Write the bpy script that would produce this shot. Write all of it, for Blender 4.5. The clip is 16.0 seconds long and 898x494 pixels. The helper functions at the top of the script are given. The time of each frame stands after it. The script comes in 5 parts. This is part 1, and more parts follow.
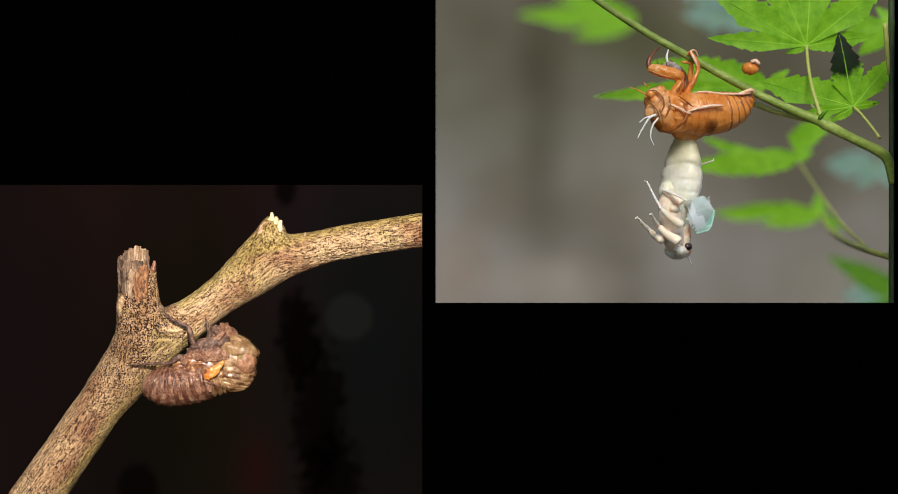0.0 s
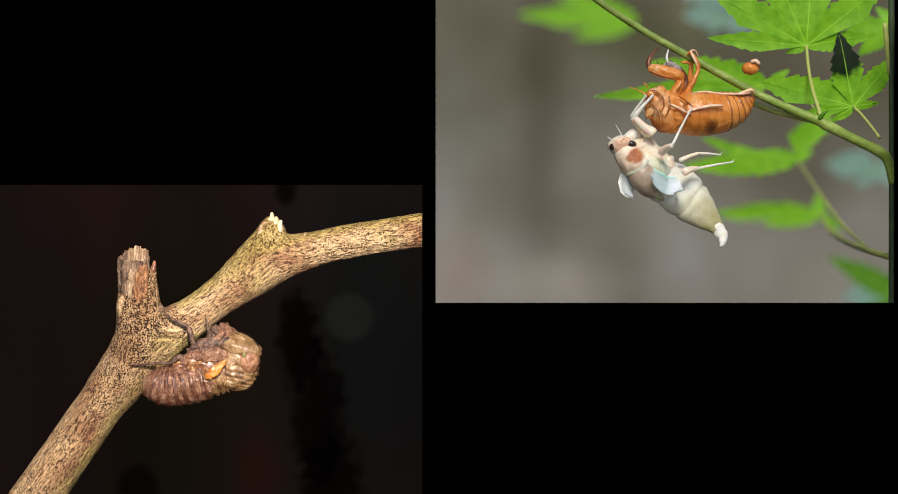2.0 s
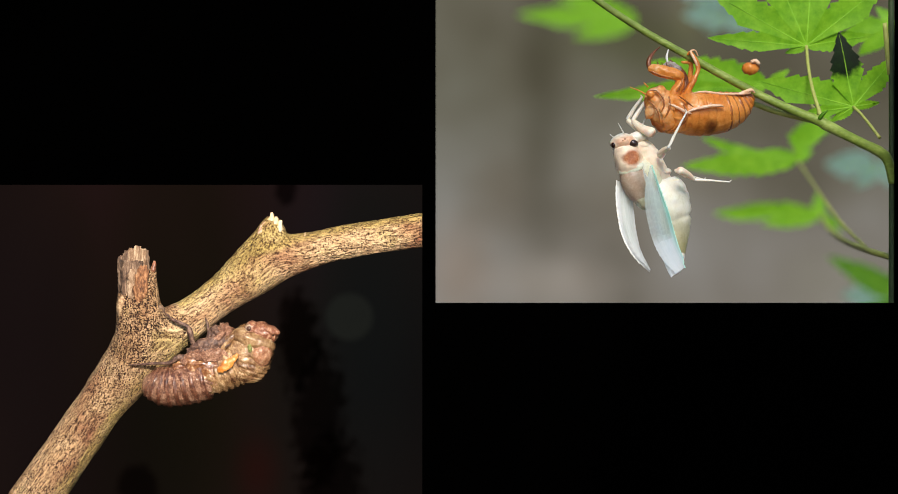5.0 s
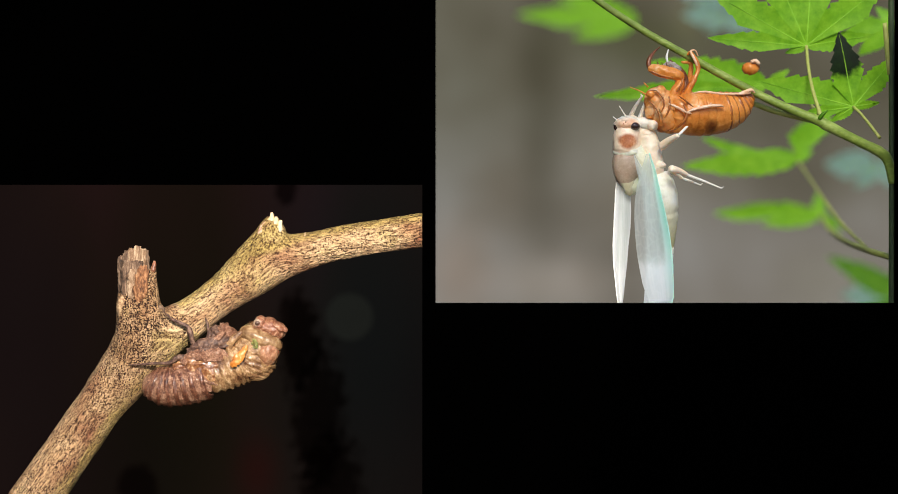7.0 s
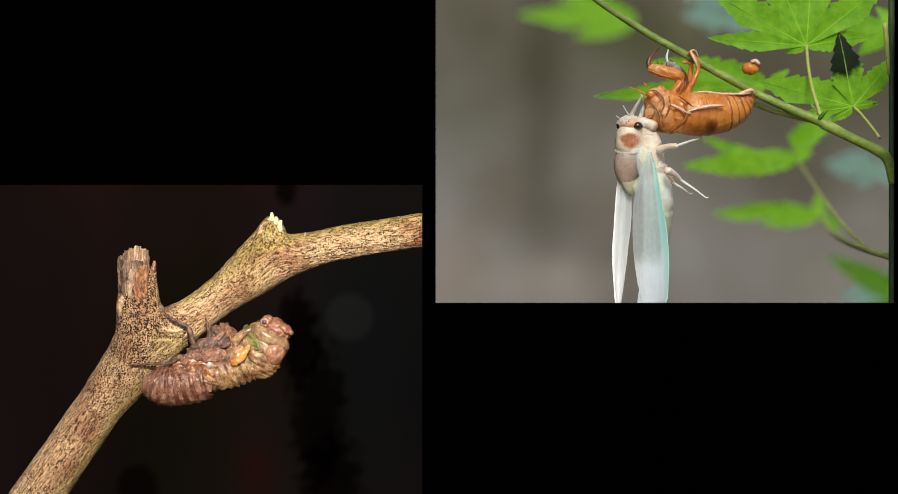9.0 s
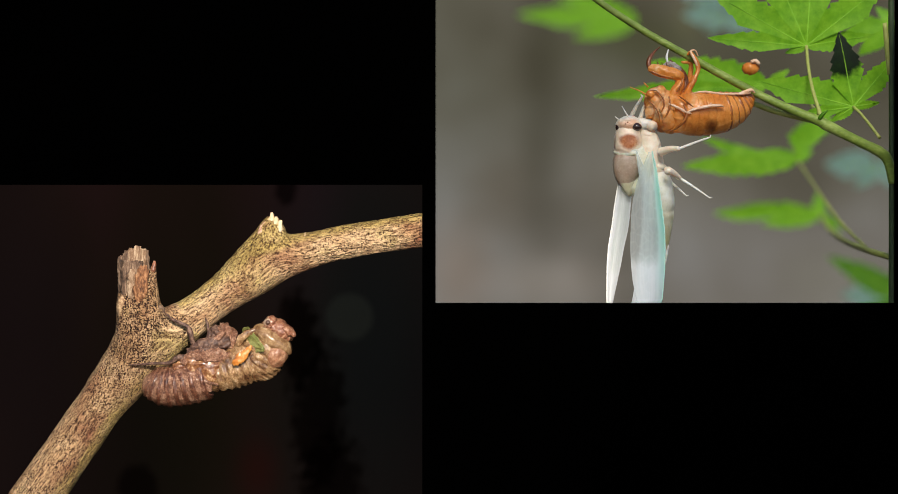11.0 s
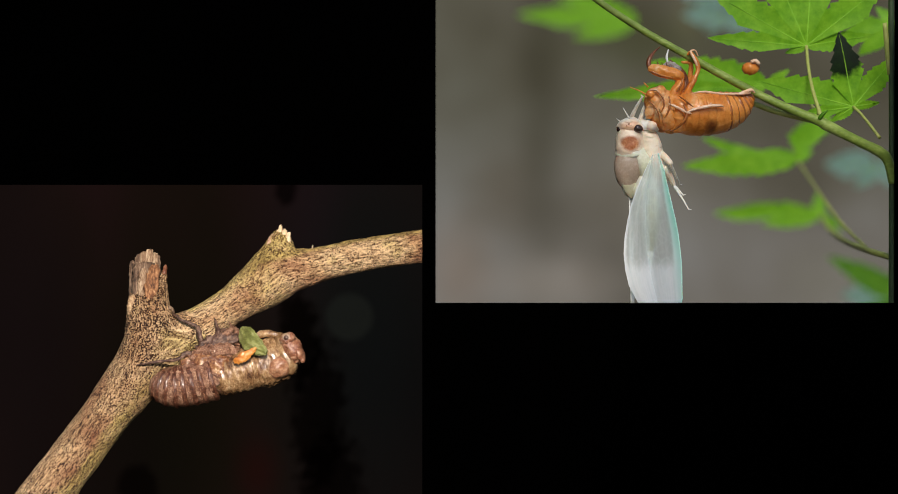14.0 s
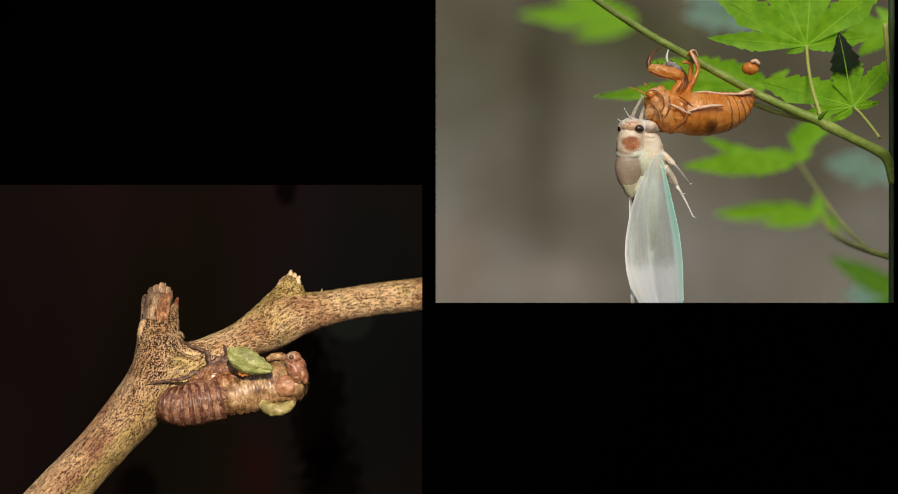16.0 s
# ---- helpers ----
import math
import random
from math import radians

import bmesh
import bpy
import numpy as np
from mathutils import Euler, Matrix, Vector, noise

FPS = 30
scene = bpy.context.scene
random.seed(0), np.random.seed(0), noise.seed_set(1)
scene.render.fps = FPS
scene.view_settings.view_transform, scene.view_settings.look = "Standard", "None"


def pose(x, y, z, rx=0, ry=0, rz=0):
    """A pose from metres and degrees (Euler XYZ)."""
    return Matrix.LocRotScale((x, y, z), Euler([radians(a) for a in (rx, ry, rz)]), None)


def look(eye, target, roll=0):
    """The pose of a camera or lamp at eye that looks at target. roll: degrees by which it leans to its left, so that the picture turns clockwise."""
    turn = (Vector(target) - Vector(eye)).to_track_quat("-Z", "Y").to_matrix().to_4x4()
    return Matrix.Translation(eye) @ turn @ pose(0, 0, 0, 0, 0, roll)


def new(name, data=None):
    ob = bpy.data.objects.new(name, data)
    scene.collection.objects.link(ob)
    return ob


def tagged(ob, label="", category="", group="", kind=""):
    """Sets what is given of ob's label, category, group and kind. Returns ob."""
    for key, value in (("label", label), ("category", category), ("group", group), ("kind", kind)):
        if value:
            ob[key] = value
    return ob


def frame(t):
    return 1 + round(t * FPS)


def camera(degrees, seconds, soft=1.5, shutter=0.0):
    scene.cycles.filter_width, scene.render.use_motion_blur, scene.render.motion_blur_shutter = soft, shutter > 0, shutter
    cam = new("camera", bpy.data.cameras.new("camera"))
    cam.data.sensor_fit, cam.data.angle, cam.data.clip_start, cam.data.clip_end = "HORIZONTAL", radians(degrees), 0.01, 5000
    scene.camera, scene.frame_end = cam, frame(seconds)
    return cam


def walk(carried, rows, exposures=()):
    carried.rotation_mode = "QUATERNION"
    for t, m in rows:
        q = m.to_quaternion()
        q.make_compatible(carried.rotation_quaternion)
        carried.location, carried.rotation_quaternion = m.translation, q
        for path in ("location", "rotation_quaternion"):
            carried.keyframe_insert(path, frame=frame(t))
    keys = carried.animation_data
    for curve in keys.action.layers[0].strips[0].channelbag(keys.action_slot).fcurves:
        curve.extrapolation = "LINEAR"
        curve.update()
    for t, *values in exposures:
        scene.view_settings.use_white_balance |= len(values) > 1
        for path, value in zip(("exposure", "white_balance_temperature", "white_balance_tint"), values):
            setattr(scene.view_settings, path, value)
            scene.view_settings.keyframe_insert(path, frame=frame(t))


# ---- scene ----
# ---- camera ----
H, STEP, LENS = 1.3, 0.00016, 30.0
DIST = 784 * STEP / math.tan(radians(LENS / 2))
cam = camera(LENS, 16.0, soft=0.8)
cam.data.dof.use_dof = True
cam.data.dof.focus_distance = DIST - 0.004
cam.data.dof.aperture_fstop = 9.5
EYE = look((0, -DIST, H), (0, 0, H))
walk(cam, [(0, EYE), (16, EYE)], [(t, e, k, 10) for t, e, k in (
    (0, -0.14, 6500), (0.4, 0.02, 6500), (1.5, 0.0, 6500), (2.0, -0.05, 6500), (3.0, -0.03, 6500), (3.5, 0.02, 6500), (8.6, -0.04, 6500), (9.0, -0.14, 6500), (11.3, -0.3, 6450),
    (14.0, -0.42, 6450), (14.6, -0.42, 6450), (15.0, -0.14, 6550), (15.5, 0.08, 6950), (16, -0.40, 7150))])


def at(u, v, d=0.0):
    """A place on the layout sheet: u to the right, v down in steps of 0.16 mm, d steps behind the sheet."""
    k = STEP * (DIST + d * STEP) / DIST
    return Vector(((u - 784) * k, d * STEP, H + (431 - v) * k))


def turn(deg):
    """A turn in the sheet's plane, counter-clockwise."""
    return Matrix.Rotation(radians(-deg), 4, "Y")


# ---- world, sun, lamp ----
world = bpy.data.worlds.new("sky")
scene.world = world
world.use_nodes = True
wn = world.node_tree
sky = wn.nodes.new("ShaderNodeTexSky")
sky.sky_type, sky.sun_disc = "NISHITA", False
sky.sun_elevation, sky.sun_rotation = radians(41), radians(185)
wn.links.new(sky.outputs[0], wn.nodes["Background"].inputs[0])
wn.nodes["Background"].inputs[1].default_value = 0.15

sun = new("sun", bpy.data.lights.new("sun", "SUN"))
sun.data.energy, sun.data.angle, sun.data.color = 3.7, radians(20), (1.0, 0.95, 0.86)
sun.matrix_world = look((-0.2, -2.2, H + 1.9), (0, 0, H))

# the hand torch that lights the night branch
torch = new("torch_light", bpy.data.lights.new("torch_light", "SPOT"))
torch.data.energy, torch.data.color = 22.0, (1.0, 0.88, 0.74)
torch.data.spot_size, torch.data.spot_blend, torch.data.shadow_soft_size = radians(26), 0.3, 0.006
torch.matrix_world = look((0.0, -0.46, H + 0.14), at(450, 535, 0))


# ---- materials ----
def tree(name):
    m = bpy.data.materials.new(name)
    m.use_nodes = True
    return m, m.node_tree, m.node_tree.nodes["Principled BSDF"]


def node(nt, kind, **values):
    n = nt.nodes.new(kind)
    for key, value in values.items():
        n.inputs[key].default_value = value
    return n


def ramp(nt, source, stops):
    r = nt.nodes.new("ShaderNodeValToRGB")
    el = r.color_ramp.elements
    while len(el) < len(stops):
        el.new(0.5)
    for e, (p, c) in zip(el, stops):
        e.position, e.color = p, (*c, 1)
    nt.links.new(source, r.inputs[0])
    return r


def coords(nt, stretch=(1, 1, 1)):
    tc = nt.nodes.new("ShaderNodeTexCoord")
    mp = nt.nodes.new("ShaderNodeMapping")
    mp.inputs["Scale"].default_value = stretch
    nt.links.new(tc.outputs["Object"], mp.inputs[0])
    return mp.outputs[0]


def blotch(nt, base, grain, ragged, stops, centre, half, soft):
    """A marking of another colour with a ragged soft edge; centre and half sizes in the object's space."""
    tc = nt.nodes.new("ShaderNodeTexCoord")
    off = nt.nodes.new("ShaderNodeVectorMath")
    off.operation = "SUBTRACT"
    off.inputs[1].default_value = centre
    nt.links.new(tc.outputs["Object"], off.inputs[0])
    div = nt.nodes.new("ShaderNodeVectorMath")
    div.operation = "DIVIDE"
    div.inputs[1].default_value = half
    nt.links.new(off.outputs[0], div.inputs[0])
    far = nt.nodes.new("ShaderNodeVectorMath")
    far.operation = "LENGTH"
    nt.links.new(div.outputs[0], far.inputs[0])
    add = nt.nodes.new("ShaderNodeMath")
    add.operation = "MULTIPLY_ADD"
    add.inputs[1].default_value = 0.6
    nt.links.new(ragged, add.inputs[0])
    nt.links.new(far.outputs["Value"], add.inputs[2])
    mr = nt.nodes.new("ShaderNodeMapRange")
    mr.interpolation_type = "SMOOTHSTEP"
    mr.inputs[1].default_value, mr.inputs[2].default_value = 1.3 - soft, 1.3 + soft * 0.3
    nt.links.new(add.outputs[0], mr.inputs[0])
    other = ramp(nt, grain, stops)
    mx = nt.nodes.new("ShaderNodeMix")
    mx.data_type = "RGBA"
    nt.links.new(mr.outputs[0], mx.inputs[0])
    nt.links.new(other.outputs[0], mx.inputs[6])
    nt.links.new(base.outputs[0], mx.inputs[7])
    return mx


def skin(name, stops, size=600, fine=2600, rough=0.45, bump=0.3, depth=0.00012, sss=0.0, radius=(1, 0.4, 0.2),
         stretch=(1, 1, 1), coat=0.0, mixin=0.35, through_light=0.0, spec=0.5, detail=4, patch=None):
    """A surface with two scales of colour noise and a fine relief; sizes in waves per metre."""
    m, nt, b = tree(name)
    c = coords(nt, stretch)
    n1 = node(nt, "ShaderNodeTexNoise", Scale=size, Detail=float(detail), Roughness=0.6)
    n2 = node(nt, "ShaderNodeTexNoise", Scale=fine, Detail=3.0, Roughness=0.6)
    for n in (n1, n2):
        nt.links.new(c, n.inputs["Vector"])
    mx = nt.nodes.new("ShaderNodeMix")
    mx.inputs[0].default_value = mixin
    nt.links.new(n1.outputs[0], mx.inputs[2])
    nt.links.new(n2.outputs[0], mx.inputs[3])
    r = ramp(nt, mx.outputs[0], stops)
    if patch:
        r = blotch(nt, r, mx.outputs[0], n1.outputs[0], *patch)
    nt.links.new(r.outputs[2 if patch else 0], b.inputs["Base Color"])
    bp = node(nt, "ShaderNodeBump", Strength=bump, Distance=depth)
    nt.links.new(mx.outputs[0], bp.inputs["Height"])
    nt.links.new(bp.outputs[0], b.inputs["Normal"])
    b.inputs["Roughness"].default_value = rough
    b.inputs["Specular IOR Level"].default_value = spec
    b.inputs["Coat Weight"].default_value = coat
    b.inputs["Coat Roughness"].default_value = 0.13
    if sss:
        b.inputs["Subsurface Weight"].default_value = sss
        b.inputs["Subsurface Radius"].default_value = radius
        b.inputs["Subsurface Scale"].default_value = 0.002
    if through_light:
        t = nt.nodes.new("ShaderNodeBsdfTranslucent")
        nt.links.new(r.outputs[2 if patch else 0], t.inputs[0])
        ms = node(nt, "ShaderNodeMixShader", Fac=through_light)
        nt.links.new(b.outputs[0], ms.inputs[1])
        nt.links.new(t.outputs[0], ms.inputs[2])
        nt.links.new(ms.outputs[0], nt.nodes["Material Output"].inputs[0])
    return m


def bark_material():
    """Bark that follows the wood: "grain" holds the place along and round the limb, "moss" how green and "pits" how pitted it is."""
    m, nt, b = tree("bark")

    def stored(name):
        a = nt.nodes.new("ShaderNodeAttribute")
        a.attribute_name = name
        return a
    along, moss, pits = stored("grain").outputs["Vector"], stored("moss").outputs["Fac"], stored("pits").outputs["Fac"]

    place = nt.nodes.new("ShaderNodeTexCoord").outputs["Object"]

    def wave(stretch, scale, detail, rough=0.55, source=along):
        mp = nt.nodes.new("ShaderNodeMapping")
        mp.inputs["Scale"].default_value = stretch
        nt.links.new(source, mp.inputs[0])
        n = node(nt, "ShaderNodeTexNoise", Scale=scale, Detail=detail, Roughness=rough)
        nt.links.new(mp.outputs[0], n.inputs["Vector"])
        return n.outputs[0]

    def sums(a, ka, c, kc, extra=0.0):
        one = nt.nodes.new("ShaderNodeMath")
        one.operation = "MULTIPLY_ADD"
        one.inputs[1].default_value, one.inputs[2].default_value = ka, extra
        nt.links.new(a, one.inputs[0])
        two = nt.nodes.new("ShaderNodeMath")
        two.operation = "MULTIPLY_ADD"
        two.inputs[1].default_value = kc
        nt.links.new(c, two.inputs[0])
        nt.links.new(one.outputs[0], two.inputs[2])
        return two.outputs[0]

    def mixed(kind, fac, a, c):
        mx = nt.nodes.new("ShaderNodeMix")
        mx.data_type, mx.blend_type, mx.clamp_result = "RGBA", kind, False
        if isinstance(fac, float):
            mx.inputs[0].default_value = fac
        else:
            nt.links.new(fac, mx.inputs[0])
        nt.links.new(a, mx.inputs[6])
        nt.links.new(c, mx.inputs[7])
        return mx.outputs[2]
    patches = wave((0.6, 1, 1), 120, 4.0)
    tan = ramp(nt, patches, [(0.30, (0.23, 0.095, 0.052)), (0.40, (0.37, 0.214, 0.120)), (0.52, (0.50, 0.342, 0.198)), (0.62, (0.57, 0.416, 0.262)), (0.72, (0.43, 0.328, 0.155))]).outputs[0]
    olive = ramp(nt, patches, [(0.30, (0.21, 0.145, 0.048)), (0.50, (0.40, 0.30, 0.110)), (0.70, (0.52, 0.41, 0.185))]).outputs[0]
    edge_noise = wave((0.5, 1, 1), 420, 4.0)
    green = ramp(nt, sums(moss, 1.0, edge_noise, 0.9, -0.45), [(0.25, (0, 0, 0)), (0.75, (1, 1, 1))]).outputs[0]
    col = mixed("MIX", green, tan, olive)
    fibres = wave((0.27, 1, 1), 2050, 2.0, 0.55)
    scales = wave((1, 1, 1), 2200, 1.5, 0.55, place)
    relief = sums(fibres, 0.62, scales, 0.38)
    col = mixed("MULTIPLY", 1.0, col, ramp(nt, relief, [(0.37, (0.18, 0.108, 0.072)), (0.43, (0.60, 0.50, 0.42)), (0.49, (0.96, 0.92, 0.87)), (0.58, (1.56, 1.52, 1.44))]).outputs[0])
    holes = wave((1, 1, 1), 2500, 0.5, 0.5, place)
    gather = wave((1, 1, 1), 260, 2.0)
    dots = sums(holes, 1.0, sums(gather, 0.34, pits, -0.16, -0.17), 1.0)
    col = mixed("MULTIPLY", 1.0, col, ramp(nt, dots, [(0.295, (0.10, 0.052, 0.034)), (0.33, (1, 1, 1))]).outputs[0])
    # darker, browner tone where the bark is more pitted
    pitted_tone = ramp(nt, pits, [(0.2, (1, 1, 1)), (0.9, (0.64, 0.565, 0.52))]).outputs[0]
    col = mixed("MULTIPLY", 1.0, col, pitted_tone)
    nt.links.new(col, b.inputs["Base Color"])
    pit_depth = ramp(nt, dots, [(0.27, (0, 0, 0)), (0.37, (1, 1, 1))]).outputs[0]
    bp = node(nt, "ShaderNodeBump", Strength=1.0, Distance=0.0022)
    nt.links.new(sums(relief, 1.0, pit_depth, 0.16), bp.inputs["Height"])
    nt.links.new(bp.outputs[0], b.inputs["Normal"])
    b.inputs["Roughness"].default_value = 0.62
    b.inputs["Specular IOR Level"].default_value = 0.4
    return m


def wing_material(name, edge_clear, cell_clear, rim=True, left=True, right=True):
    """Fresh wing: milky, lets light and a share of what is behind it through; "wing" holds the place across and along it.
    The cells in the middle are clearer than the margin, and the front edge is turquoise."""
    m, nt, b = tree(name)
    a = nt.nodes.new("ShaderNodeAttribute")
    a.attribute_name = "wing"
    sx = nt.nodes.new("ShaderNodeSeparateXYZ")
    nt.links.new(a.outputs["Vector"], sx.inputs[0])
    n1 = node(nt, "ShaderNodeTexNoise", Scale=14.0, Detail=4.0)
    mp = nt.nodes.new("ShaderNodeMapping")
    mp.inputs["Scale"].default_value = (1.0, 0.35, 1)
    nt.links.new(a.outputs["Vector"], mp.inputs[0])
    nt.links.new(mp.outputs[0], n1.inputs["Vector"])

    def eased(source, x0, x1, y0, y1):
        mr = nt.nodes.new("ShaderNodeMapRange")
        mr.interpolation_type = "SMOOTHSTEP"
        for i, value in enumerate((x0, x1, y0, y1)):
            mr.inputs[i + 1].default_value = value
        nt.links.new(source, mr.inputs[0])
        return mr.outputs[0]

    def product(x, y):
        mu = nt.nodes.new("ShaderNodeMath")
        mu.operation = "MULTIPLY"
        nt.links.new(x, mu.inputs[0])
        nt.links.new(y, mu.inputs[1])
        return mu.outputs[0]
    clear = product(product(eased(sx.outputs[0], 0.0, 0.16, 0.0 if left else 1.0, 1.0), eased(sx.outputs[0], 0.72, 0.86, 1.0, 0.0 if right else 1.0)), eased(sx.outputs[1], 0.60, 0.74, 1.0, 0.25))
    cells = node(nt, "ShaderNodeTexVoronoi", Scale=1.0)
    cells.feature = "DISTANCE_TO_EDGE"
    grid = nt.nodes.new("ShaderNodeMapping")
    grid.inputs["Scale"].default_value = (5.0, 17.0, 1)
    nt.links.new(a.outputs["Vector"], grid.inputs[0])
    nt.links.new(grid.outputs[0], cells.inputs["Vector"])
    clear = product(clear, eased(cells.outputs["Distance"], 0.0, 0.22, 0.84, 1.0))
    thick = ramp(nt, n1.outputs[0], [(0.3, (0.86, 0.91, 0.95)), (0.6, (0.93, 0.95, 0.99))]).outputs[0]
    thin = ramp(nt, n1.outputs[0], [(0.3, (0.74, 0.82, 0.81)), (0.6, (0.89, 0.94, 0.94))]).outputs[0]
    skinned = nt.nodes.new("ShaderNodeMix")
    skinned.data_type = "RGBA"
    nt.links.new(clear, skinned.inputs[0])
    nt.links.new(thick, skinned.inputs[6])
    nt.links.new(thin, skinned.inputs[7])
    milky = skinned.outputs[2]
    blue = nt.nodes.new("ShaderNodeMix")
    blue.data_type = "RGBA"
    nt.links.new(product(eased(sx.outputs[0], 0.62, 1.0, 0.0, 1.0 if rim else 0.0), eased(sx.outputs[1], 0.35, 1.0, 1.0, 0.30)), blue.inputs[0])
    nt.links.new(milky, blue.inputs[6])
    blue.inputs[7].default_value = (0.30, 0.76, 0.62, 1)
    nt.links.new(blue.outputs[2], b.inputs["Base Color"])
    b.inputs["Roughness"].default_value = 0.38
    bp = node(nt, "ShaderNodeBump", Strength=0.2, Distance=0.0002)
    nt.links.new(n1.outputs[0], bp.inputs["Height"])
    nt.links.new(bp.outputs[0], b.inputs["Normal"])
    t = nt.nodes.new("ShaderNodeBsdfTranslucent")
    nt.links.new(blue.outputs[2], t.inputs[0])
    ms = node(nt, "ShaderNodeMixShader", Fac=0.3)
    nt.links.new(b.outputs[0], ms.inputs[1])
    nt.links.new(t.outputs[0], ms.inputs[2])
    tr = nt.nodes.new("ShaderNodeBsdfTransparent")
    tr.inputs[0].default_value = (0.92, 0.97, 0.96, 1)
    m2 = nt.nodes.new("ShaderNodeMixShader")
    nt.links.new(eased(clear, 0.0, 1.0, edge_clear, cell_clear), m2.inputs[0])
    nt.links.new(ms.outputs[0], m2.inputs[1])
    nt.links.new(tr.outputs[0], m2.inputs[2])
    nt.links.new(m2.outputs[0], nt.nodes["Material Output"].inputs[0])
    return m


def leaf_material(name, dark, mid, light, patch=None):
    return skin(name, [(0.3, dark), (0.5, mid), (0.72, light)], patch=patch, size=260, fine=1500, rough=0.5, bump=0.25, spec=0.25,
                depth=0.0002, through_light=0.42, mixin=0.25)


def velvet():
    m, nt, b = tree("black_velvet_card")
    b.inputs["Base Color"].default_value = (0.0001, 0.0001, 0.0001, 1)
    b.inputs["Roughness"].default_value = 1.0
    b.inputs["Specular IOR Level"].default_value = 0.0
    return m


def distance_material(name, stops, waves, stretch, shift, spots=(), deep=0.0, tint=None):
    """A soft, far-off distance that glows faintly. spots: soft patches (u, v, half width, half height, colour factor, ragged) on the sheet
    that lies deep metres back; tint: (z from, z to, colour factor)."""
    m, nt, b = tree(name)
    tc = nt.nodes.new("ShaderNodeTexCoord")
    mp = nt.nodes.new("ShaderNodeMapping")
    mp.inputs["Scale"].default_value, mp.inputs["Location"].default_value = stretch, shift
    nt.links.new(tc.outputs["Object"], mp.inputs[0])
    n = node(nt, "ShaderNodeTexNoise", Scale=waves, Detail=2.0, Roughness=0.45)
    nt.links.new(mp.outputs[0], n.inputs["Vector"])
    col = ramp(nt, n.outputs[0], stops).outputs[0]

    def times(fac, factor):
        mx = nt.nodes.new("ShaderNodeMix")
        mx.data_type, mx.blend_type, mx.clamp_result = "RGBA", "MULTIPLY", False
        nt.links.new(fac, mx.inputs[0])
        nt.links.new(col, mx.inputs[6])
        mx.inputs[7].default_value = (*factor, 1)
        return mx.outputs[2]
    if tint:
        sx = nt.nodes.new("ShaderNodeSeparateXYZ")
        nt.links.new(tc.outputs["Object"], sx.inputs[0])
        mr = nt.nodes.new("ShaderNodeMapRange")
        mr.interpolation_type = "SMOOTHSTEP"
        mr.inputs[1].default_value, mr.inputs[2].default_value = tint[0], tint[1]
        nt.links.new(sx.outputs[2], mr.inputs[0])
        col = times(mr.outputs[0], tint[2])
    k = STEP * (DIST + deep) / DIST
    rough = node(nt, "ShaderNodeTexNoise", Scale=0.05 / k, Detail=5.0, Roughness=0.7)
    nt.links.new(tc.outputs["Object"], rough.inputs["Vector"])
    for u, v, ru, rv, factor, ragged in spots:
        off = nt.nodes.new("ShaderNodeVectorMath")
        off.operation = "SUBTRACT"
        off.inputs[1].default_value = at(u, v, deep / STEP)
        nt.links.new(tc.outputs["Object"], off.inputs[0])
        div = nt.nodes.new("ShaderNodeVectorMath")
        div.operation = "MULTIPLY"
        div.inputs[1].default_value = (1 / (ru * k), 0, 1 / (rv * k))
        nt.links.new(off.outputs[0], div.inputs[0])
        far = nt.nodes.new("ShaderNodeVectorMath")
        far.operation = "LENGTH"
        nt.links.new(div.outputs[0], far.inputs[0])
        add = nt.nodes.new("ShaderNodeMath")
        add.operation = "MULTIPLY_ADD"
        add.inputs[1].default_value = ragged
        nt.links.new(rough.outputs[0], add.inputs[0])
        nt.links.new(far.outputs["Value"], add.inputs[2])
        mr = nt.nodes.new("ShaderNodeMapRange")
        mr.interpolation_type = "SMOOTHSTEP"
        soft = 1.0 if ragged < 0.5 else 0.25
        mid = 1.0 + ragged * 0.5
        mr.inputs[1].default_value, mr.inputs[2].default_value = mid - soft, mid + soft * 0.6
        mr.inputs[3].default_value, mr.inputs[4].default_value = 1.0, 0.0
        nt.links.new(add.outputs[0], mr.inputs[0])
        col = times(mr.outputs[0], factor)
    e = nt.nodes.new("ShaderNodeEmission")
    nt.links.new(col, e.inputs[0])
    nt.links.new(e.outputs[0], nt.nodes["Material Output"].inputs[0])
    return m


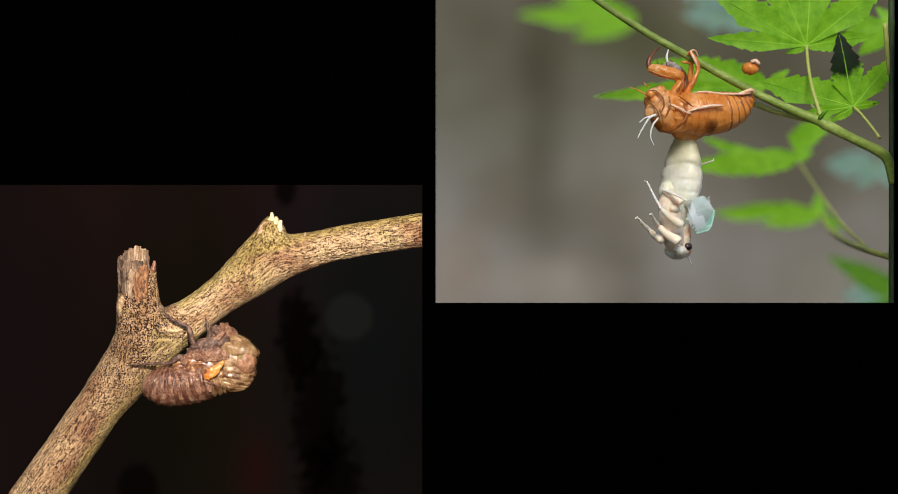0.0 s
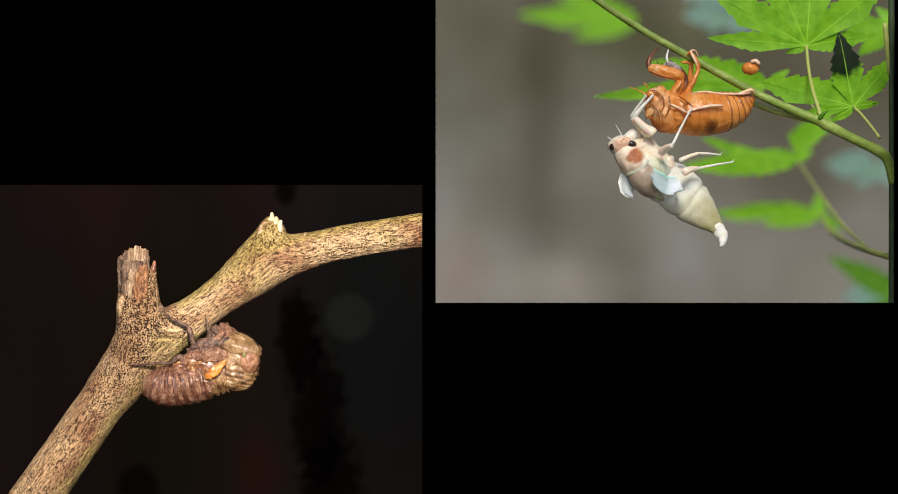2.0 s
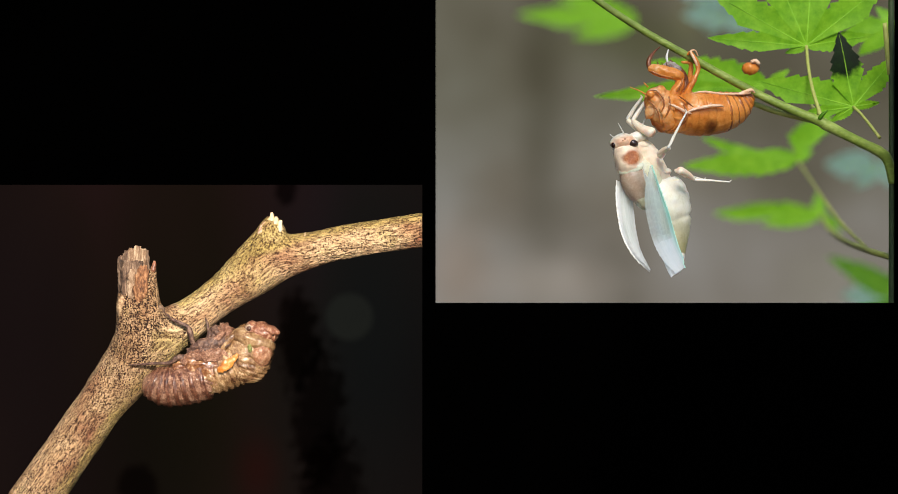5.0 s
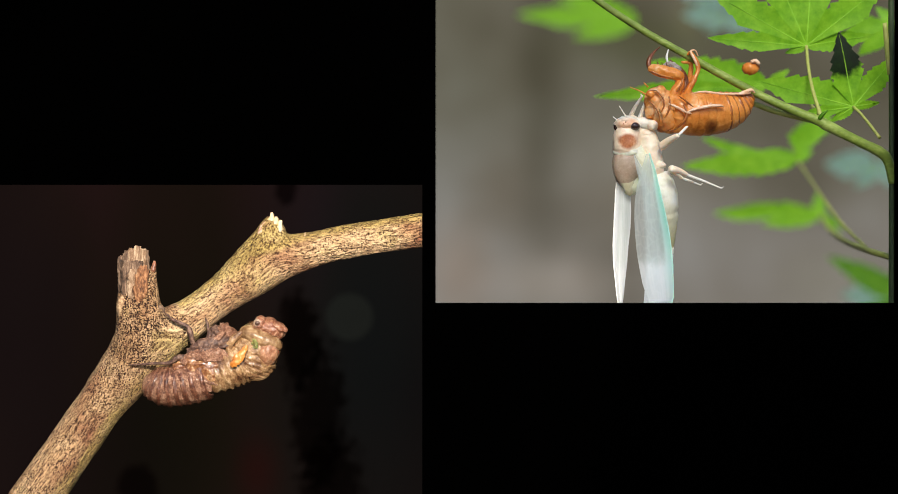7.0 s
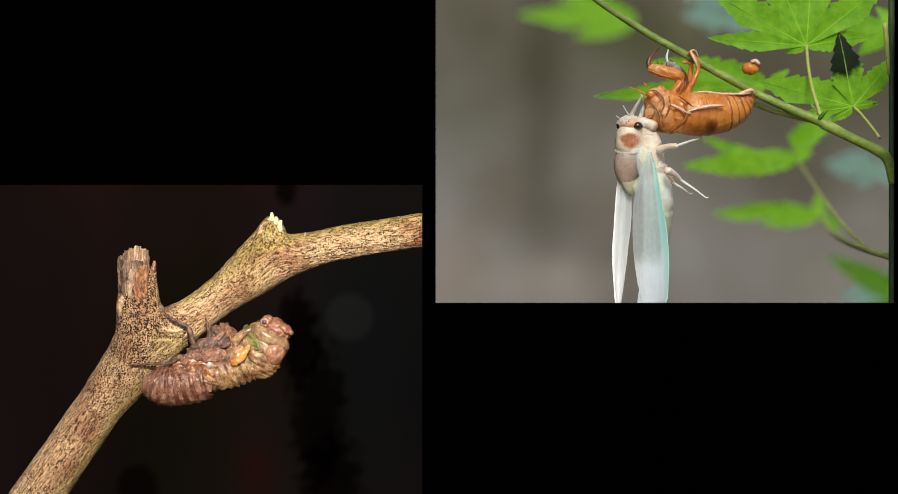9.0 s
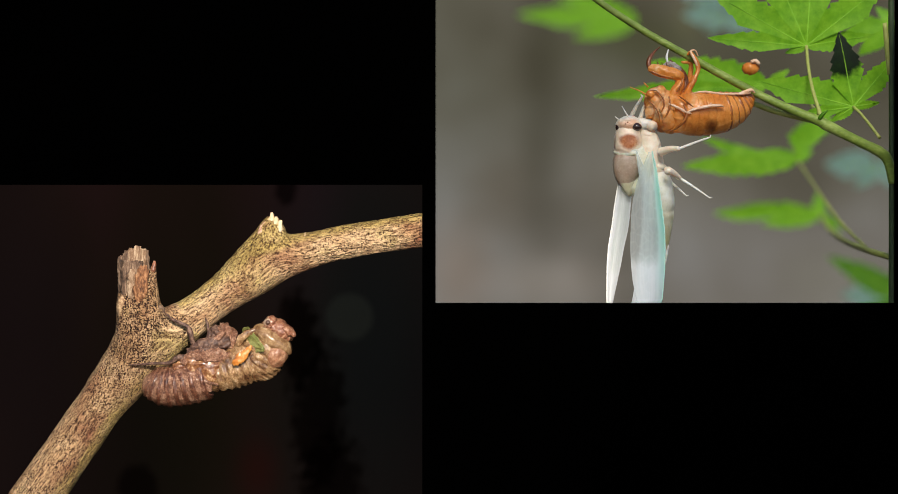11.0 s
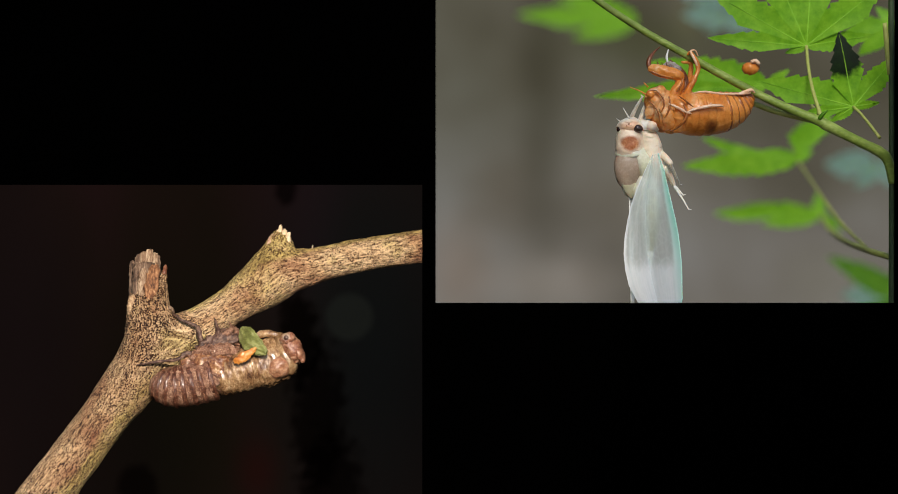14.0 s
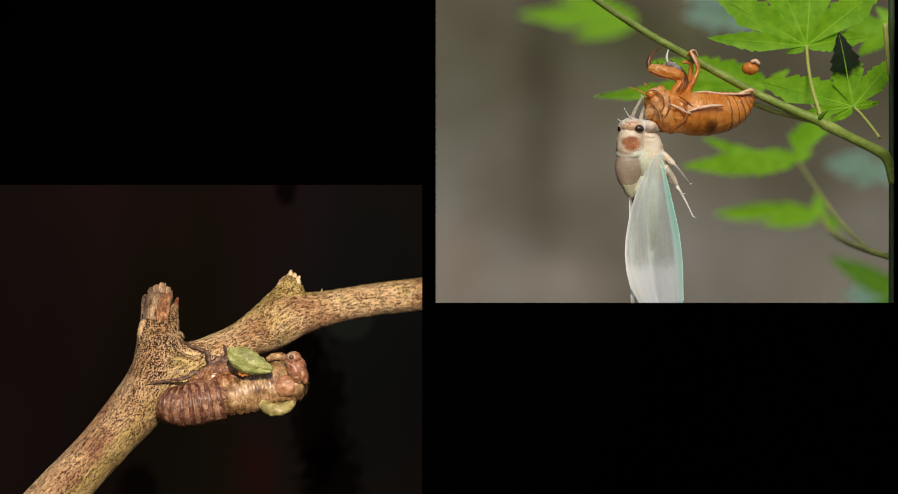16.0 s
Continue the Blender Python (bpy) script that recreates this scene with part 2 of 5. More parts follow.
M = dict(
    velvet=velvet(),
    bark=bark_material(),
    rustwood=skin("rusty_split_wood", [(0.36, (0.05, 0.020, 0.010)), (0.48, (0.20, 0.085, 0.036)), (0.56, (0.36, 0.175, 0.080)), (0.66, (0.55, 0.35, 0.20))], size=900,
                  fine=3000, rough=0.85, bump=0.9, depth=0.0004, stretch=(1, 1, 0.4)),
    wood=skin("broken_wood", [(0.3, (0.42, 0.28, 0.16)), (0.5, (0.70, 0.53, 0.34)), (0.7, (0.88, 0.77, 0.60))], size=700,
              fine=2600, rough=0.8, bump=0.8, depth=0.0004, stretch=(1, 1, 0.25)),
    greywood=skin("weathered_wood", [(0.38, (0.025, 0.014, 0.009)), (0.5, (0.12, 0.070, 0.044)), (0.65, (0.36, 0.25, 0.17))], size=900,
                  fine=3000, rough=0.85, bump=0.9, depth=0.0004, stretch=(1, 1, 0.2)),
    palewood=skin("pale_weathered_wood", [(0.34, (0.06, 0.030, 0.017)), (0.48, (0.21, 0.125, 0.073)), (0.62, (0.50, 0.37, 0.25))], size=900,
                  fine=3000, rough=0.85, bump=0.9, depth=0.0004, stretch=(1, 1, 0.25)),
    pinkwood=skin("pinkish_torn_bark", [(0.34, (0.30, 0.15, 0.10)), (0.5, (0.56, 0.35, 0.25)), (0.66, (0.76, 0.57, 0.44))], size=900,
                  fine=3000, rough=0.85, bump=0.9, depth=0.0004),
    lip=skin("lifted_bark", [(0.34, (0.10, 0.05, 0.03)), (0.48, (0.36, 0.22, 0.12)), (0.62, (0.62, 0.45, 0.26))], size=1100, fine=3200, rough=0.75, bump=1.0, depth=0.0006),
    husk=skin("brown_husk", [(0.34, (0.055, 0.018, 0.010)), (0.45, (0.17, 0.072, 0.040)), (0.55, (0.34, 0.178, 0.110)),
                             (0.66, (0.62, 0.42, 0.30))], size=480, fine=2600, rough=0.45, bump=1.0, depth=0.0012, coat=0.12, mixin=0.5),
    groove=skin("dark_brown_ridge", [(0.34, (0.030, 0.009, 0.005)), (0.5, (0.090, 0.030, 0.016)), (0.66, (0.24, 0.11, 0.065))], size=700, fine=2800, rough=0.35, bump=0.8, depth=0.0004, coat=0.3),
    huskdark=skin("dark_husk", [(0.34, (0.020, 0.008, 0.006)), (0.5, (0.085, 0.042, 0.030)), (0.66, (0.27, 0.165, 0.115))], size=900,
                  fine=3200, rough=0.55, bump=0.9, depth=0.0004),
    pad=skin("glassy_wing_pad", [(0.36, (0.045, 0.014, 0.007)), (0.47, (0.15, 0.055, 0.024)), (0.56, (0.29, 0.135, 0.055)), (0.66, (0.58, 0.40, 0.22))], size=420,
             fine=1700, rough=0.22, bump=0.9, depth=0.0006, coat=0.6, mixin=0.4),
    orange=skin("orange_membrane", [(0.36, (0.14, 0.045, 0.015)), (0.45, (0.46, 0.15, 0.022)), (0.55, (0.56, 0.22, 0.04)), (0.66, (0.70, 0.46, 0.20))], size=330, fine=2000,
                rough=0.35, bump=0.8, depth=0.0004, coat=0.3),
    golden=skin("golden_soft_skin", [(0.35, (0.055, 0.022, 0.010)), (0.45, (0.18, 0.092, 0.042)), (0.55, (0.34, 0.205, 0.098)),
                                     (0.66, (0.64, 0.46, 0.28))], size=330, fine=2200, rough=0.2, bump=1.0, depth=0.0007, sss=0.03,
                coat=0.9, mixin=0.4, stretch=(1, 1, 0.7)),
    collar=skin("olive_collar", [(0.34, (0.09, 0.040, 0.019)), (0.48, (0.21, 0.118, 0.055)), (0.57, (0.33, 0.208, 0.105)), (0.68, (0.56, 0.40, 0.25))], size=260, fine=1500, rough=0.26,
                bump=0.8, depth=0.0006, coat=0.5, mixin=0.3),
    pink=skin("pink_soft_skin", [(0.36, (0.14, 0.052, 0.026)), (0.5, (0.29, 0.135, 0.072)), (0.64, (0.52, 0.31, 0.19))], size=380, fine=1800,
              rough=0.3, bump=0.9, depth=0.0005, sss=0.1, coat=0.4, mixin=0.4),
    redhead=skin("red_brown_head", [(0.36, (0.08, 0.024, 0.013)), (0.5, (0.25, 0.098, 0.054)), (0.64, (0.50, 0.31, 0.20))], size=600,
                 fine=2200, rough=0.28, bump=0.9, depth=0.0004, coat=0.5, mixin=0.5),
    eyedark=skin("dark_brown_eye", [(0.34, (0.035, 0.014, 0.009)), (0.66, (0.12, 0.06, 0.04))], rough=0.2, coat=0.6),
    eyerim=skin("pale_eye_rim", [(0.34, (0.24, 0.15, 0.10)), (0.66, (0.52, 0.40, 0.30))], rough=0.2, coat=0.5),
    farbud=skin("olive_pink_bud", [(0.34, (0.09, 0.065, 0.022)), (0.5, (0.27, 0.225, 0.085)), (0.66, (0.52, 0.44, 0.22))], size=260, fine=1500, rough=0.3, bump=0.7,
                depth=0.0005, coat=0.3),
    greenbud=skin("green_wing_bud", [(0.34, (0.085, 0.095, 0.024)), (0.5, (0.19, 0.205, 0.055)), (0.66, (0.38, 0.38, 0.16))], size=200,
                  fine=1700, rough=0.42, bump=0.9, depth=0.0006, coat=0.1, stretch=(1, 1, 2)),
    amber=skin("amber_husk", [(0.30, (0.40, 0.085, 0.008)), (0.41, (0.72, 0.23, 0.028)), (0.56, (0.90, 0.38, 0.080)),
                              (0.70, (0.98, 0.68, 0.38))], patch=([(0.35, (0.14, 0.035, 0.008)), (0.6, (0.36, 0.11, 0.02))], at(1243, 220, -40), (0.0020, 0.03, 0.0022), 0.8), size=130, fine=1300, rough=0.3, bump=0.8, depth=0.0006, sss=0.0,
               through_light=0.35, coat=0.25, mixin=0.25),
    amberband=skin("amber_band", [(0.3, (0.17, 0.04, 0.006)), (0.5, (0.33, 0.095, 0.013)), (0.7, (0.55, 0.21, 0.04))], size=300, fine=1500, rough=0.35, bump=0.5, coat=0.2),
    amberdark=skin("dark_amber", [(0.3, (0.05, 0.013, 0.005)), (0.6, (0.20, 0.055, 0.012)), (0.8, (0.42, 0.16, 0.04))], size=500,
                   fine=2200, rough=0.35, bump=0.4, coat=0.3),
    greydry=skin("grey_dry_membrane", [(0.3, (0.16, 0.12, 0.11)), (0.5, (0.34, 0.28, 0.26)), (0.7, (0.62, 0.56, 0.54))], size=500, fine=2200, rough=0.5, bump=0.8, depth=0.0004, through_light=0.2),
    pinkdry=skin("pale_pink_dry_skin", [(0.3, (0.70, 0.36, 0.17)), (0.5, (0.86, 0.56, 0.36)), (0.7, (0.95, 0.80, 0.66))], size=500, fine=2200, rough=0.35, bump=0.6, depth=0.0004, coat=0.2, through_light=0.2),
    cream=skin("cream_soft_skin", [(0.3, (0.56, 0.56, 0.38)), (0.5, (0.72, 0.71, 0.54)), (0.7, (0.86, 0.85, 0.72))], size=180, fine=1500,
               rough=0.4, bump=0.3, sss=0.3, radius=(1, 0.8, 0.5)),
    abdomen=skin("cream_abdomen", [(0.3, (0.66, 0.63, 0.50)), (0.5, (0.82, 0.80, 0.69)), (0.7, (0.92, 0.91, 0.84))], size=180, fine=1500,
                 rough=0.4, bump=0.3, sss=0.3, radius=(1, 0.8, 0.5),
                 patch=([(0.3, (0.33, 0.29, 0.11)), (0.7, (0.55, 0.50, 0.26))], (0, 0, -0.0215), (0.02, 0.02, 0.0140), 1.0)),
    ivory=skin("ivory_limb", [(0.3, (0.76, 0.69, 0.58)), (0.7, (0.93, 0.89, 0.81))], size=300, fine=1800, rough=0.4, bump=0.3, sss=0.3,
               radius=(1, 0.7, 0.5)),
    neck=skin("peach_neck_shield", [(0.3, (0.74, 0.54, 0.38)), (0.7, (0.90, 0.77, 0.61))], size=260, fine=1700, rough=0.4, bump=0.4, depth=0.0003, sss=0.2, radius=(1, 0.6, 0.4),
              patch=([(0.32, (0.26, 0.065, 0.018)), (0.5, (0.46, 0.15, 0.05)), (0.68, (0.70, 0.38, 0.20))], (-0.0010, -0.0040, 0.0034), (0.0030, 0.0054, 0.0023), 0.35)),
    headskin=skin("ivory_head", [(0.3, (0.74, 0.70, 0.57)), (0.7, (0.90, 0.87, 0.77))], size=260, fine=1700, rough=0.4, bump=0.4, depth=0.0003, sss=0.2, radius=(1, 0.7, 0.5),
                  patch=([(0.32, (0.68, 0.33, 0.17)), (0.68, (0.86, 0.56, 0.38))], (-0.0010, -0.0036, 0.0076), (0.0042, 0.0050, 0.0026), 0.6)),
    peach=skin("peach_soft_skin", [(0.3, (0.78, 0.60, 0.44)), (0.7, (0.93, 0.82, 0.67))], size=260, fine=1700, rough=0.4, bump=0.5,
               depth=0.0003, sss=0.3, radius=(1, 0.6, 0.4)),
    mauve=skin("mauve_back", [(0.3, (0.29, 0.20, 0.14)), (0.5, (0.42, 0.315, 0.235)), (0.7, (0.58, 0.48, 0.38))], size=160, fine=1500,
               rough=0.38, bump=0.25, sss=0.2),
    rust=skin("rust_patch", [(0.3, (0.30, 0.11, 0.05)), (0.6, (0.46, 0.21, 0.11)), (0.8, (0.58, 0.36, 0.22))], size=300, fine=1700,
              rough=0.4, bump=0.3),
    scutellum=skin("pale_green_scutellum", [(0.3, (0.40, 0.36, 0.22)), (0.7, (0.62, 0.58, 0.42))], size=260, fine=1600, rough=0.4, bump=0.4, sss=0.2),
    black=skin("black_eye", [(0.3, (0.012, 0.005, 0.004)), (0.7, (0.04, 0.014, 0.010))], rough=0.08, bump=0.05, coat=0.8),
    wing=wing_material("fresh_wing", 0.24, 0.66, left=False),
    wingfold=wing_material("fresh_wing_fold", 0.14, 0.52, False, right=False),
    farwing=wing_material("fresh_far_wing", 0.26, 0.34, False),
    rib=skin("turquoise_vein", [(0.3, (0.36, 0.70, 0.58)), (0.7, (0.55, 0.82, 0.72))], size=300, rough=0.4, bump=0.2, sss=0.2),
    thread=skin("white_thread", [(0.3, (0.7, 0.7, 0.68)), (0.7, (0.85, 0.85, 0.82))], rough=0.5, bump=0.2),
    twig=skin("green_twig", [(0.32, (0.09, 0.14, 0.016)), (0.5, (0.19, 0.27, 0.04)), (0.68, (0.36, 0.44, 0.12))], size=250, fine=1800,
              rough=0.45, bump=0.4, depth=0.0002, stretch=(0.4, 1, 1)),
    stem=skin("dark_stem", [(0.3, (0.012, 0.028, 0.006)), (0.7, (0.045, 0.08, 0.02))], size=250, rough=0.6, bump=0.5),
    leaf=leaf_material("leaf_green", (0.13, 0.36, 0.008), (0.20, 0.48, 0.014), (0.30, 0.60, 0.030)),
    leafvein=skin("pale_leaf_vein", [(0.3, (0.20, 0.47, 0.022)), (0.7, (0.29, 0.57, 0.045))], rough=0.5, bump=0.2, spec=0.2),
    leafdeep=leaf_material("leaf_deep_green", (0.06, 0.18, 0.006), (0.09, 0.25, 0.010), (0.14, 0.32, 0.016)),
    # green leaf, blackish in a patch over its upper lobe
    leafdark=leaf_material("leaf_blackish_tip", (0.13, 0.36, 0.008), (0.20, 0.48, 0.014), (0.30, 0.60, 0.030),
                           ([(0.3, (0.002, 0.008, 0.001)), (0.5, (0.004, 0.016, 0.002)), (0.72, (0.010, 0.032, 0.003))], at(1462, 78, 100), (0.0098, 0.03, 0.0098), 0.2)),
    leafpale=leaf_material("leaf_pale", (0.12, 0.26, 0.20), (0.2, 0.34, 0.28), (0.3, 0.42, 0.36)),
    petiole=skin("petiole", [(0.3, (0.26, 0.30, 0.05)), (0.7, (0.42, 0.44, 0.13))], size=300, rough=0.5, bump=0.3),
    soil=skin("forest_soil", [(0.3, (0.05, 0.04, 0.03)), (0.7, (0.16, 0.13, 0.1))], size=3, fine=40, rough=0.95, bump=0.5, depth=0.02),
)


# ---- mesh tools ----
def part(name, bm, material, parent=None, label=""):
    me = bpy.data.meshes.new(name)
    bmesh.ops.recalc_face_normals(bm, faces=bm.faces)
    bm.to_mesh(me)
    bm.free()
    for f in me.polygons:
        f.use_smooth = True
    me.materials.append(material)
    ob = new(name, me)
    ob.parent = parent
    return tagged(ob, label)


def thing(name, label, category, group="", m=None):
    ob = tagged(new(name), label, category, group)
    ob.empty_display_size = 0.002
    if m is not None:
        ob.matrix_world = m
    return ob


def spline(pts, steps):
    """Catmull-Rom through rows of numbers."""
    p = np.array(pts, float)
    if len(p) < 3:
        return np.array([p[0] + (p[-1] - p[0]) * k / steps for k in range(steps + 1)])
    q = np.vstack([2 * p[0] - p[1], p, 2 * p[-1] - p[-2]])
    out = []
    for i in range(1, len(q) - 2):
        for k in range(steps):
            t = k / steps
            out.append(0.5 * (2 * q[i] + (q[i + 1] - q[i - 1]) * t + (2 * q[i - 1] - 5 * q[i] + 4 * q[i + 1] - q[i + 2]) * t * t
                              + (3 * q[i] - q[i - 1] - 3 * q[i + 1] + q[i + 2]) * t ** 3))
    out.append(q[-2])
    return np.array(out)


def tube(bm, rows, n=14, steps=5, place=None, shape=None, lumps=0.0, grain=900.0, uv=False, seed=0.0):
    """A swept body. rows: (u, v, d, r) or (u, v, d, r, rd): axis in layout steps, radius in the sheet's plane and in depth.
    shape(t, angle): a factor on the radius."""
    rows = [tuple(r) + ((r[3],) if len(r) == 4 else ()) for r in rows]
    place = place or at
    sp = spline(rows, steps)
    axis = [place(*r[:3]) for r in sp]
    lay = bm.loops.layers.uv.verify() if uv else None
    rings, length = [], 0.0
    for i, c in enumerate(axis):
        t = (axis[min(i + 1, len(axis) - 1)] - axis[max(i - 1, 0)]).normalized()
        side = t.cross(Vector((0, 1, 0)))
        side = side.normalized() if side.length > 0.05 else Vector((1, 0, 0))
        deep = side.cross(t)
        if i:
            length += (c - axis[i - 1]).length
        ring = []
        for k in range(n):
            a = 2 * math.pi * k / n
            f = shape(i / (len(axis) - 1), a) if shape else 1.0
            r1, r2 = max(sp[i][3], 0.05) * STEP * f, max(sp[i][4], 0.05) * STEP * f
            p = c + side * (math.cos(a) * r1) + deep * (math.sin(a) * r2)
            if lumps:
                w = noise.noise(p * grain + Vector((seed, seed, seed))) + 0.5 * noise.noise(p * grain * 2.7)
                p += (p - c) * (lumps * w)
            ring.append(bm.verts.new(p))
        rings.append((ring, length))
    for (a, la), (b, lb) in zip(rings, rings[1:]):
        for k in range(n):
            j = (k + 1) % n
            f = bm.faces.new((a[k], a[j], b[j], b[k]))
            if uv:
                w = sp[0][3] * STEP * 6.28
                for loop, (x, y) in zip(f.loops, ((la, k / n * w), (la, (k + 1) / n * w), (lb, (k + 1) / n * w), (lb, k / n * w))):
                    loop[lay].uv = (x, y)
    for ring, _ in (rings[0], rings[-1]):
        mid = bm.verts.new(sum((v.co for v in ring), Vector()) / n)
        for k in range(n):
            bm.faces.new((ring[k], ring[(k + 1) % n], mid))
    return bm


def swept(name, rows, material, parent=None, label="", **kw):
    ob = part(name, tube(bmesh.new(), rows, **kw), material, parent, label)
    if kw.get("uv"):
        ob.data.uv_layers[0].name = "along"
    return ob


def ball(name, u, v, d, ru, rv, rd, material, parent, label="", place=None, tilt=0.0, lumps=0.0, grain=900.0, seg=24):
    """A rounded body with its own half sizes; tilt turns it in the sheet's plane."""
    bm = bmesh.new()
    bmesh.ops.create_uvsphere(bm, u_segments=seg, v_segments=seg * 2 // 3, radius=1)
    m = turn(tilt) @ Matrix.Diagonal((ru * STEP, rd * STEP, rv * STEP, 1))
    c = (place or at)(u, v, d)
    for vert in bm.verts:
        vert.co = m @ vert.co
        if lumps:
            vert.co *= 1 + lumps * noise.noise((vert.co + c) * grain)
        vert.co += c
    return part(name, bm, material, parent, label)


def block(bm, lo, hi):
    vs = [bm.verts.new((x, y, z)) for x in (lo[0], hi[0]) for y in (lo[1], hi[1]) for z in (lo[2], hi[2])]
    for f in ((0, 1, 3, 2), (4, 6, 7, 5), (0, 4, 5, 1), (2, 3, 7, 6), (0, 2, 6, 4), (1, 5, 7, 3)):
        bm.faces.new([vs[i] for i in f])


def slab(name, lo, hi, material, label=""):
    bm = bmesh.new()
    block(bm, lo, hi)
    ob = part(name, bm, material)
    for f in ob.data.polygons:
        f.use_smooth = False
    return tagged(ob, label, "wall", kind="structure")


def crease(ob, deep, waves, stretch=(1, 1, 1), seed=0.0):
    """Folds a fine mesh in and out along its normals, in sharp ridges."""
    me, s = ob.data, Vector(stretch)
    count = len(me.vertices)
    co, no = np.empty(count * 3), np.empty(count * 3, np.float32)
    me.vertices.foreach_get("co", co)
    me.vertex_normals.foreach_get("vector", no)
    co, no = co.reshape(-1, 3), no.reshape(-1, 3)
    shift = Vector((seed, seed * 0.7, 0))
    push = np.empty(count)
    for k, (x, y, z) in enumerate(co):
        q = Vector((x * s.x, y * s.y, z * s.z)) * waves + shift
        push[k] = 1 - 2 * abs(noise.noise(q)) + 0.5 * (1 - 2 * abs(noise.noise(q * 2.3))) - 0.8
    me.vertices.foreach_set("co", (co + no * (push * deep * STEP)[:, None]).ravel())
    me.update()
    return ob


# ---- setting: ground, added black card with two windows, added night box, far distance ----
ground_bm = bmesh.new()
for x0, y0, x1, y1 in ((-400, -400, 400, 400),):
    ground_bm.faces.new([ground_bm.verts.new(p) for p in ((x0, y0, 0), (x1, y0, 0), (x1, y1, 0), (x0, y1, 0))])
tagged(part("ground", ground_bm, M["soil"]), "bare brown forest soil", "ground", kind="structure")

# added mask card makes the black surround of the two views
BOARD = -100
lx0, lx1, lz0, lz1 = at(-60, 0, BOARD).x, at(737.5, 0, BOARD).x, at(0, 930, BOARD).z, at(0, 322.5, BOARD).z
rx0, rx1, rz0, rz1 = at(760.5, 0, BOARD).x, at(1561.5, 0, BOARD).x, at(0, 528.5, BOARD).z, 1.75
by0, by1 = BOARD * STEP - 0.0012, BOARD * STEP
board_bm = bmesh.new()
W = 0.32
for lo, hi in (((-W, 0), (lx0, 1.75)), ((lx0, lz1), (lx1, 1.75)), ((lx0, 0), (lx1, lz0)), ((lx1, 0), (rx0, 1.75)),
               ((rx0, 0), (rx1, rz0)), ((rx1, 0), (W, 1.374))):
    block(board_bm, (lo[0], by0, lo[1]), (hi[0], by1, hi[1]))
board = part("mask_card_front", board_bm, M["velvet"])
tagged(board, "matt black mask card with two rectangular openings, added for the black surround", "wall", kind="structure")
for f in board.data.polygons:
    f.use_smooth = False

# an added, unseen black flag on a post keeps sun off the lower window
bm = bmesh.new()
block(bm, (-0.45, -0.302, H + 0.13), (0.004, -0.300, H + 0.37))
block(bm, (-0.47, -0.306, 0), (-0.4502, -0.296, H + 0.37))
flag = tagged(part("added_sun_flag", bm, M["velvet"]), "added matt black sun flag on an upright post", "wall", kind="structure")
for f in flag.data.polygons:
    f.use_smooth = False

# the night side: added, unseen black walls shut daylight out behind the lower window
BACK = 0.25
ly0, ly1 = by1 + 0.0001, BACK
for nm, lo, hi in (("wall_west", (lx0 - 0.162, ly0, 0), (lx0 - 0.16, ly1, 1.45)),
                   ("wall_top", (lx0 - 0.159, ly0, 1.4), (at(744, 0, 0).x - 0.002, ly1, 1.402)),
                   ("wall_bottom", (lx0 - 0.159, ly0, 1.12), (at(744, 0, 0).x - 0.002, ly1, 1.122))):
    slab(nm, lo, hi, M["velvet"], "added matt black wall that shuts daylight off the night side")
bm = bmesh.new()
quad = [at(754, 0, BOARD + 1).x, by1 + 0.0001, at(754, 0, BACK / STEP).x, BACK + 0.004]
a = [bm.verts.new((x, y, z)) for z in (0, 1.45) for x, y in ((quad[0], quad[1]), (quad[2], quad[3]), (quad[2] + 0.0006, quad[3]), (quad[0] + 0.0006, quad[1]))]
for f in ((0, 1, 2, 3), (4, 5, 6, 7), (0, 1, 5, 4), (1, 2, 6, 5), (2, 3, 7, 6), (3, 0, 4, 7)):
    bm.faces.new([a[i] for i in f])
tagged(part("wall_between", bm, M["velvet"]), "thin matt black partition added to keep daylight off the night side", "wall", kind="structure")

# dimly glowing sheet: the faint night tones are put into its colour
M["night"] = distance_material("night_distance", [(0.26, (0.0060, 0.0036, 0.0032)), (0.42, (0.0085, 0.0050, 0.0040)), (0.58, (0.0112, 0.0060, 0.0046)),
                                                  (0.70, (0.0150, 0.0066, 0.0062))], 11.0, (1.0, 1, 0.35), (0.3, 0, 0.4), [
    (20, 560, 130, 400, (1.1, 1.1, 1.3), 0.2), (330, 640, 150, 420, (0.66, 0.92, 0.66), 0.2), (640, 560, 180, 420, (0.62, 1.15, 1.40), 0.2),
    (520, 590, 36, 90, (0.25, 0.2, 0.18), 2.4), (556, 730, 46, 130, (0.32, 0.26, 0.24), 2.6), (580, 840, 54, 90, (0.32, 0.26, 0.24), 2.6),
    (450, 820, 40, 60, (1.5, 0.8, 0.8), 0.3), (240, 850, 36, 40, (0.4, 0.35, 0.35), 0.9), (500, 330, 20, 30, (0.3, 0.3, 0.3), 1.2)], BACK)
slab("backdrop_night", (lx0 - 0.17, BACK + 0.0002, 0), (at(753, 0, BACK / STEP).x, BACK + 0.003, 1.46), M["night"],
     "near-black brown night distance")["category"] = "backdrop"
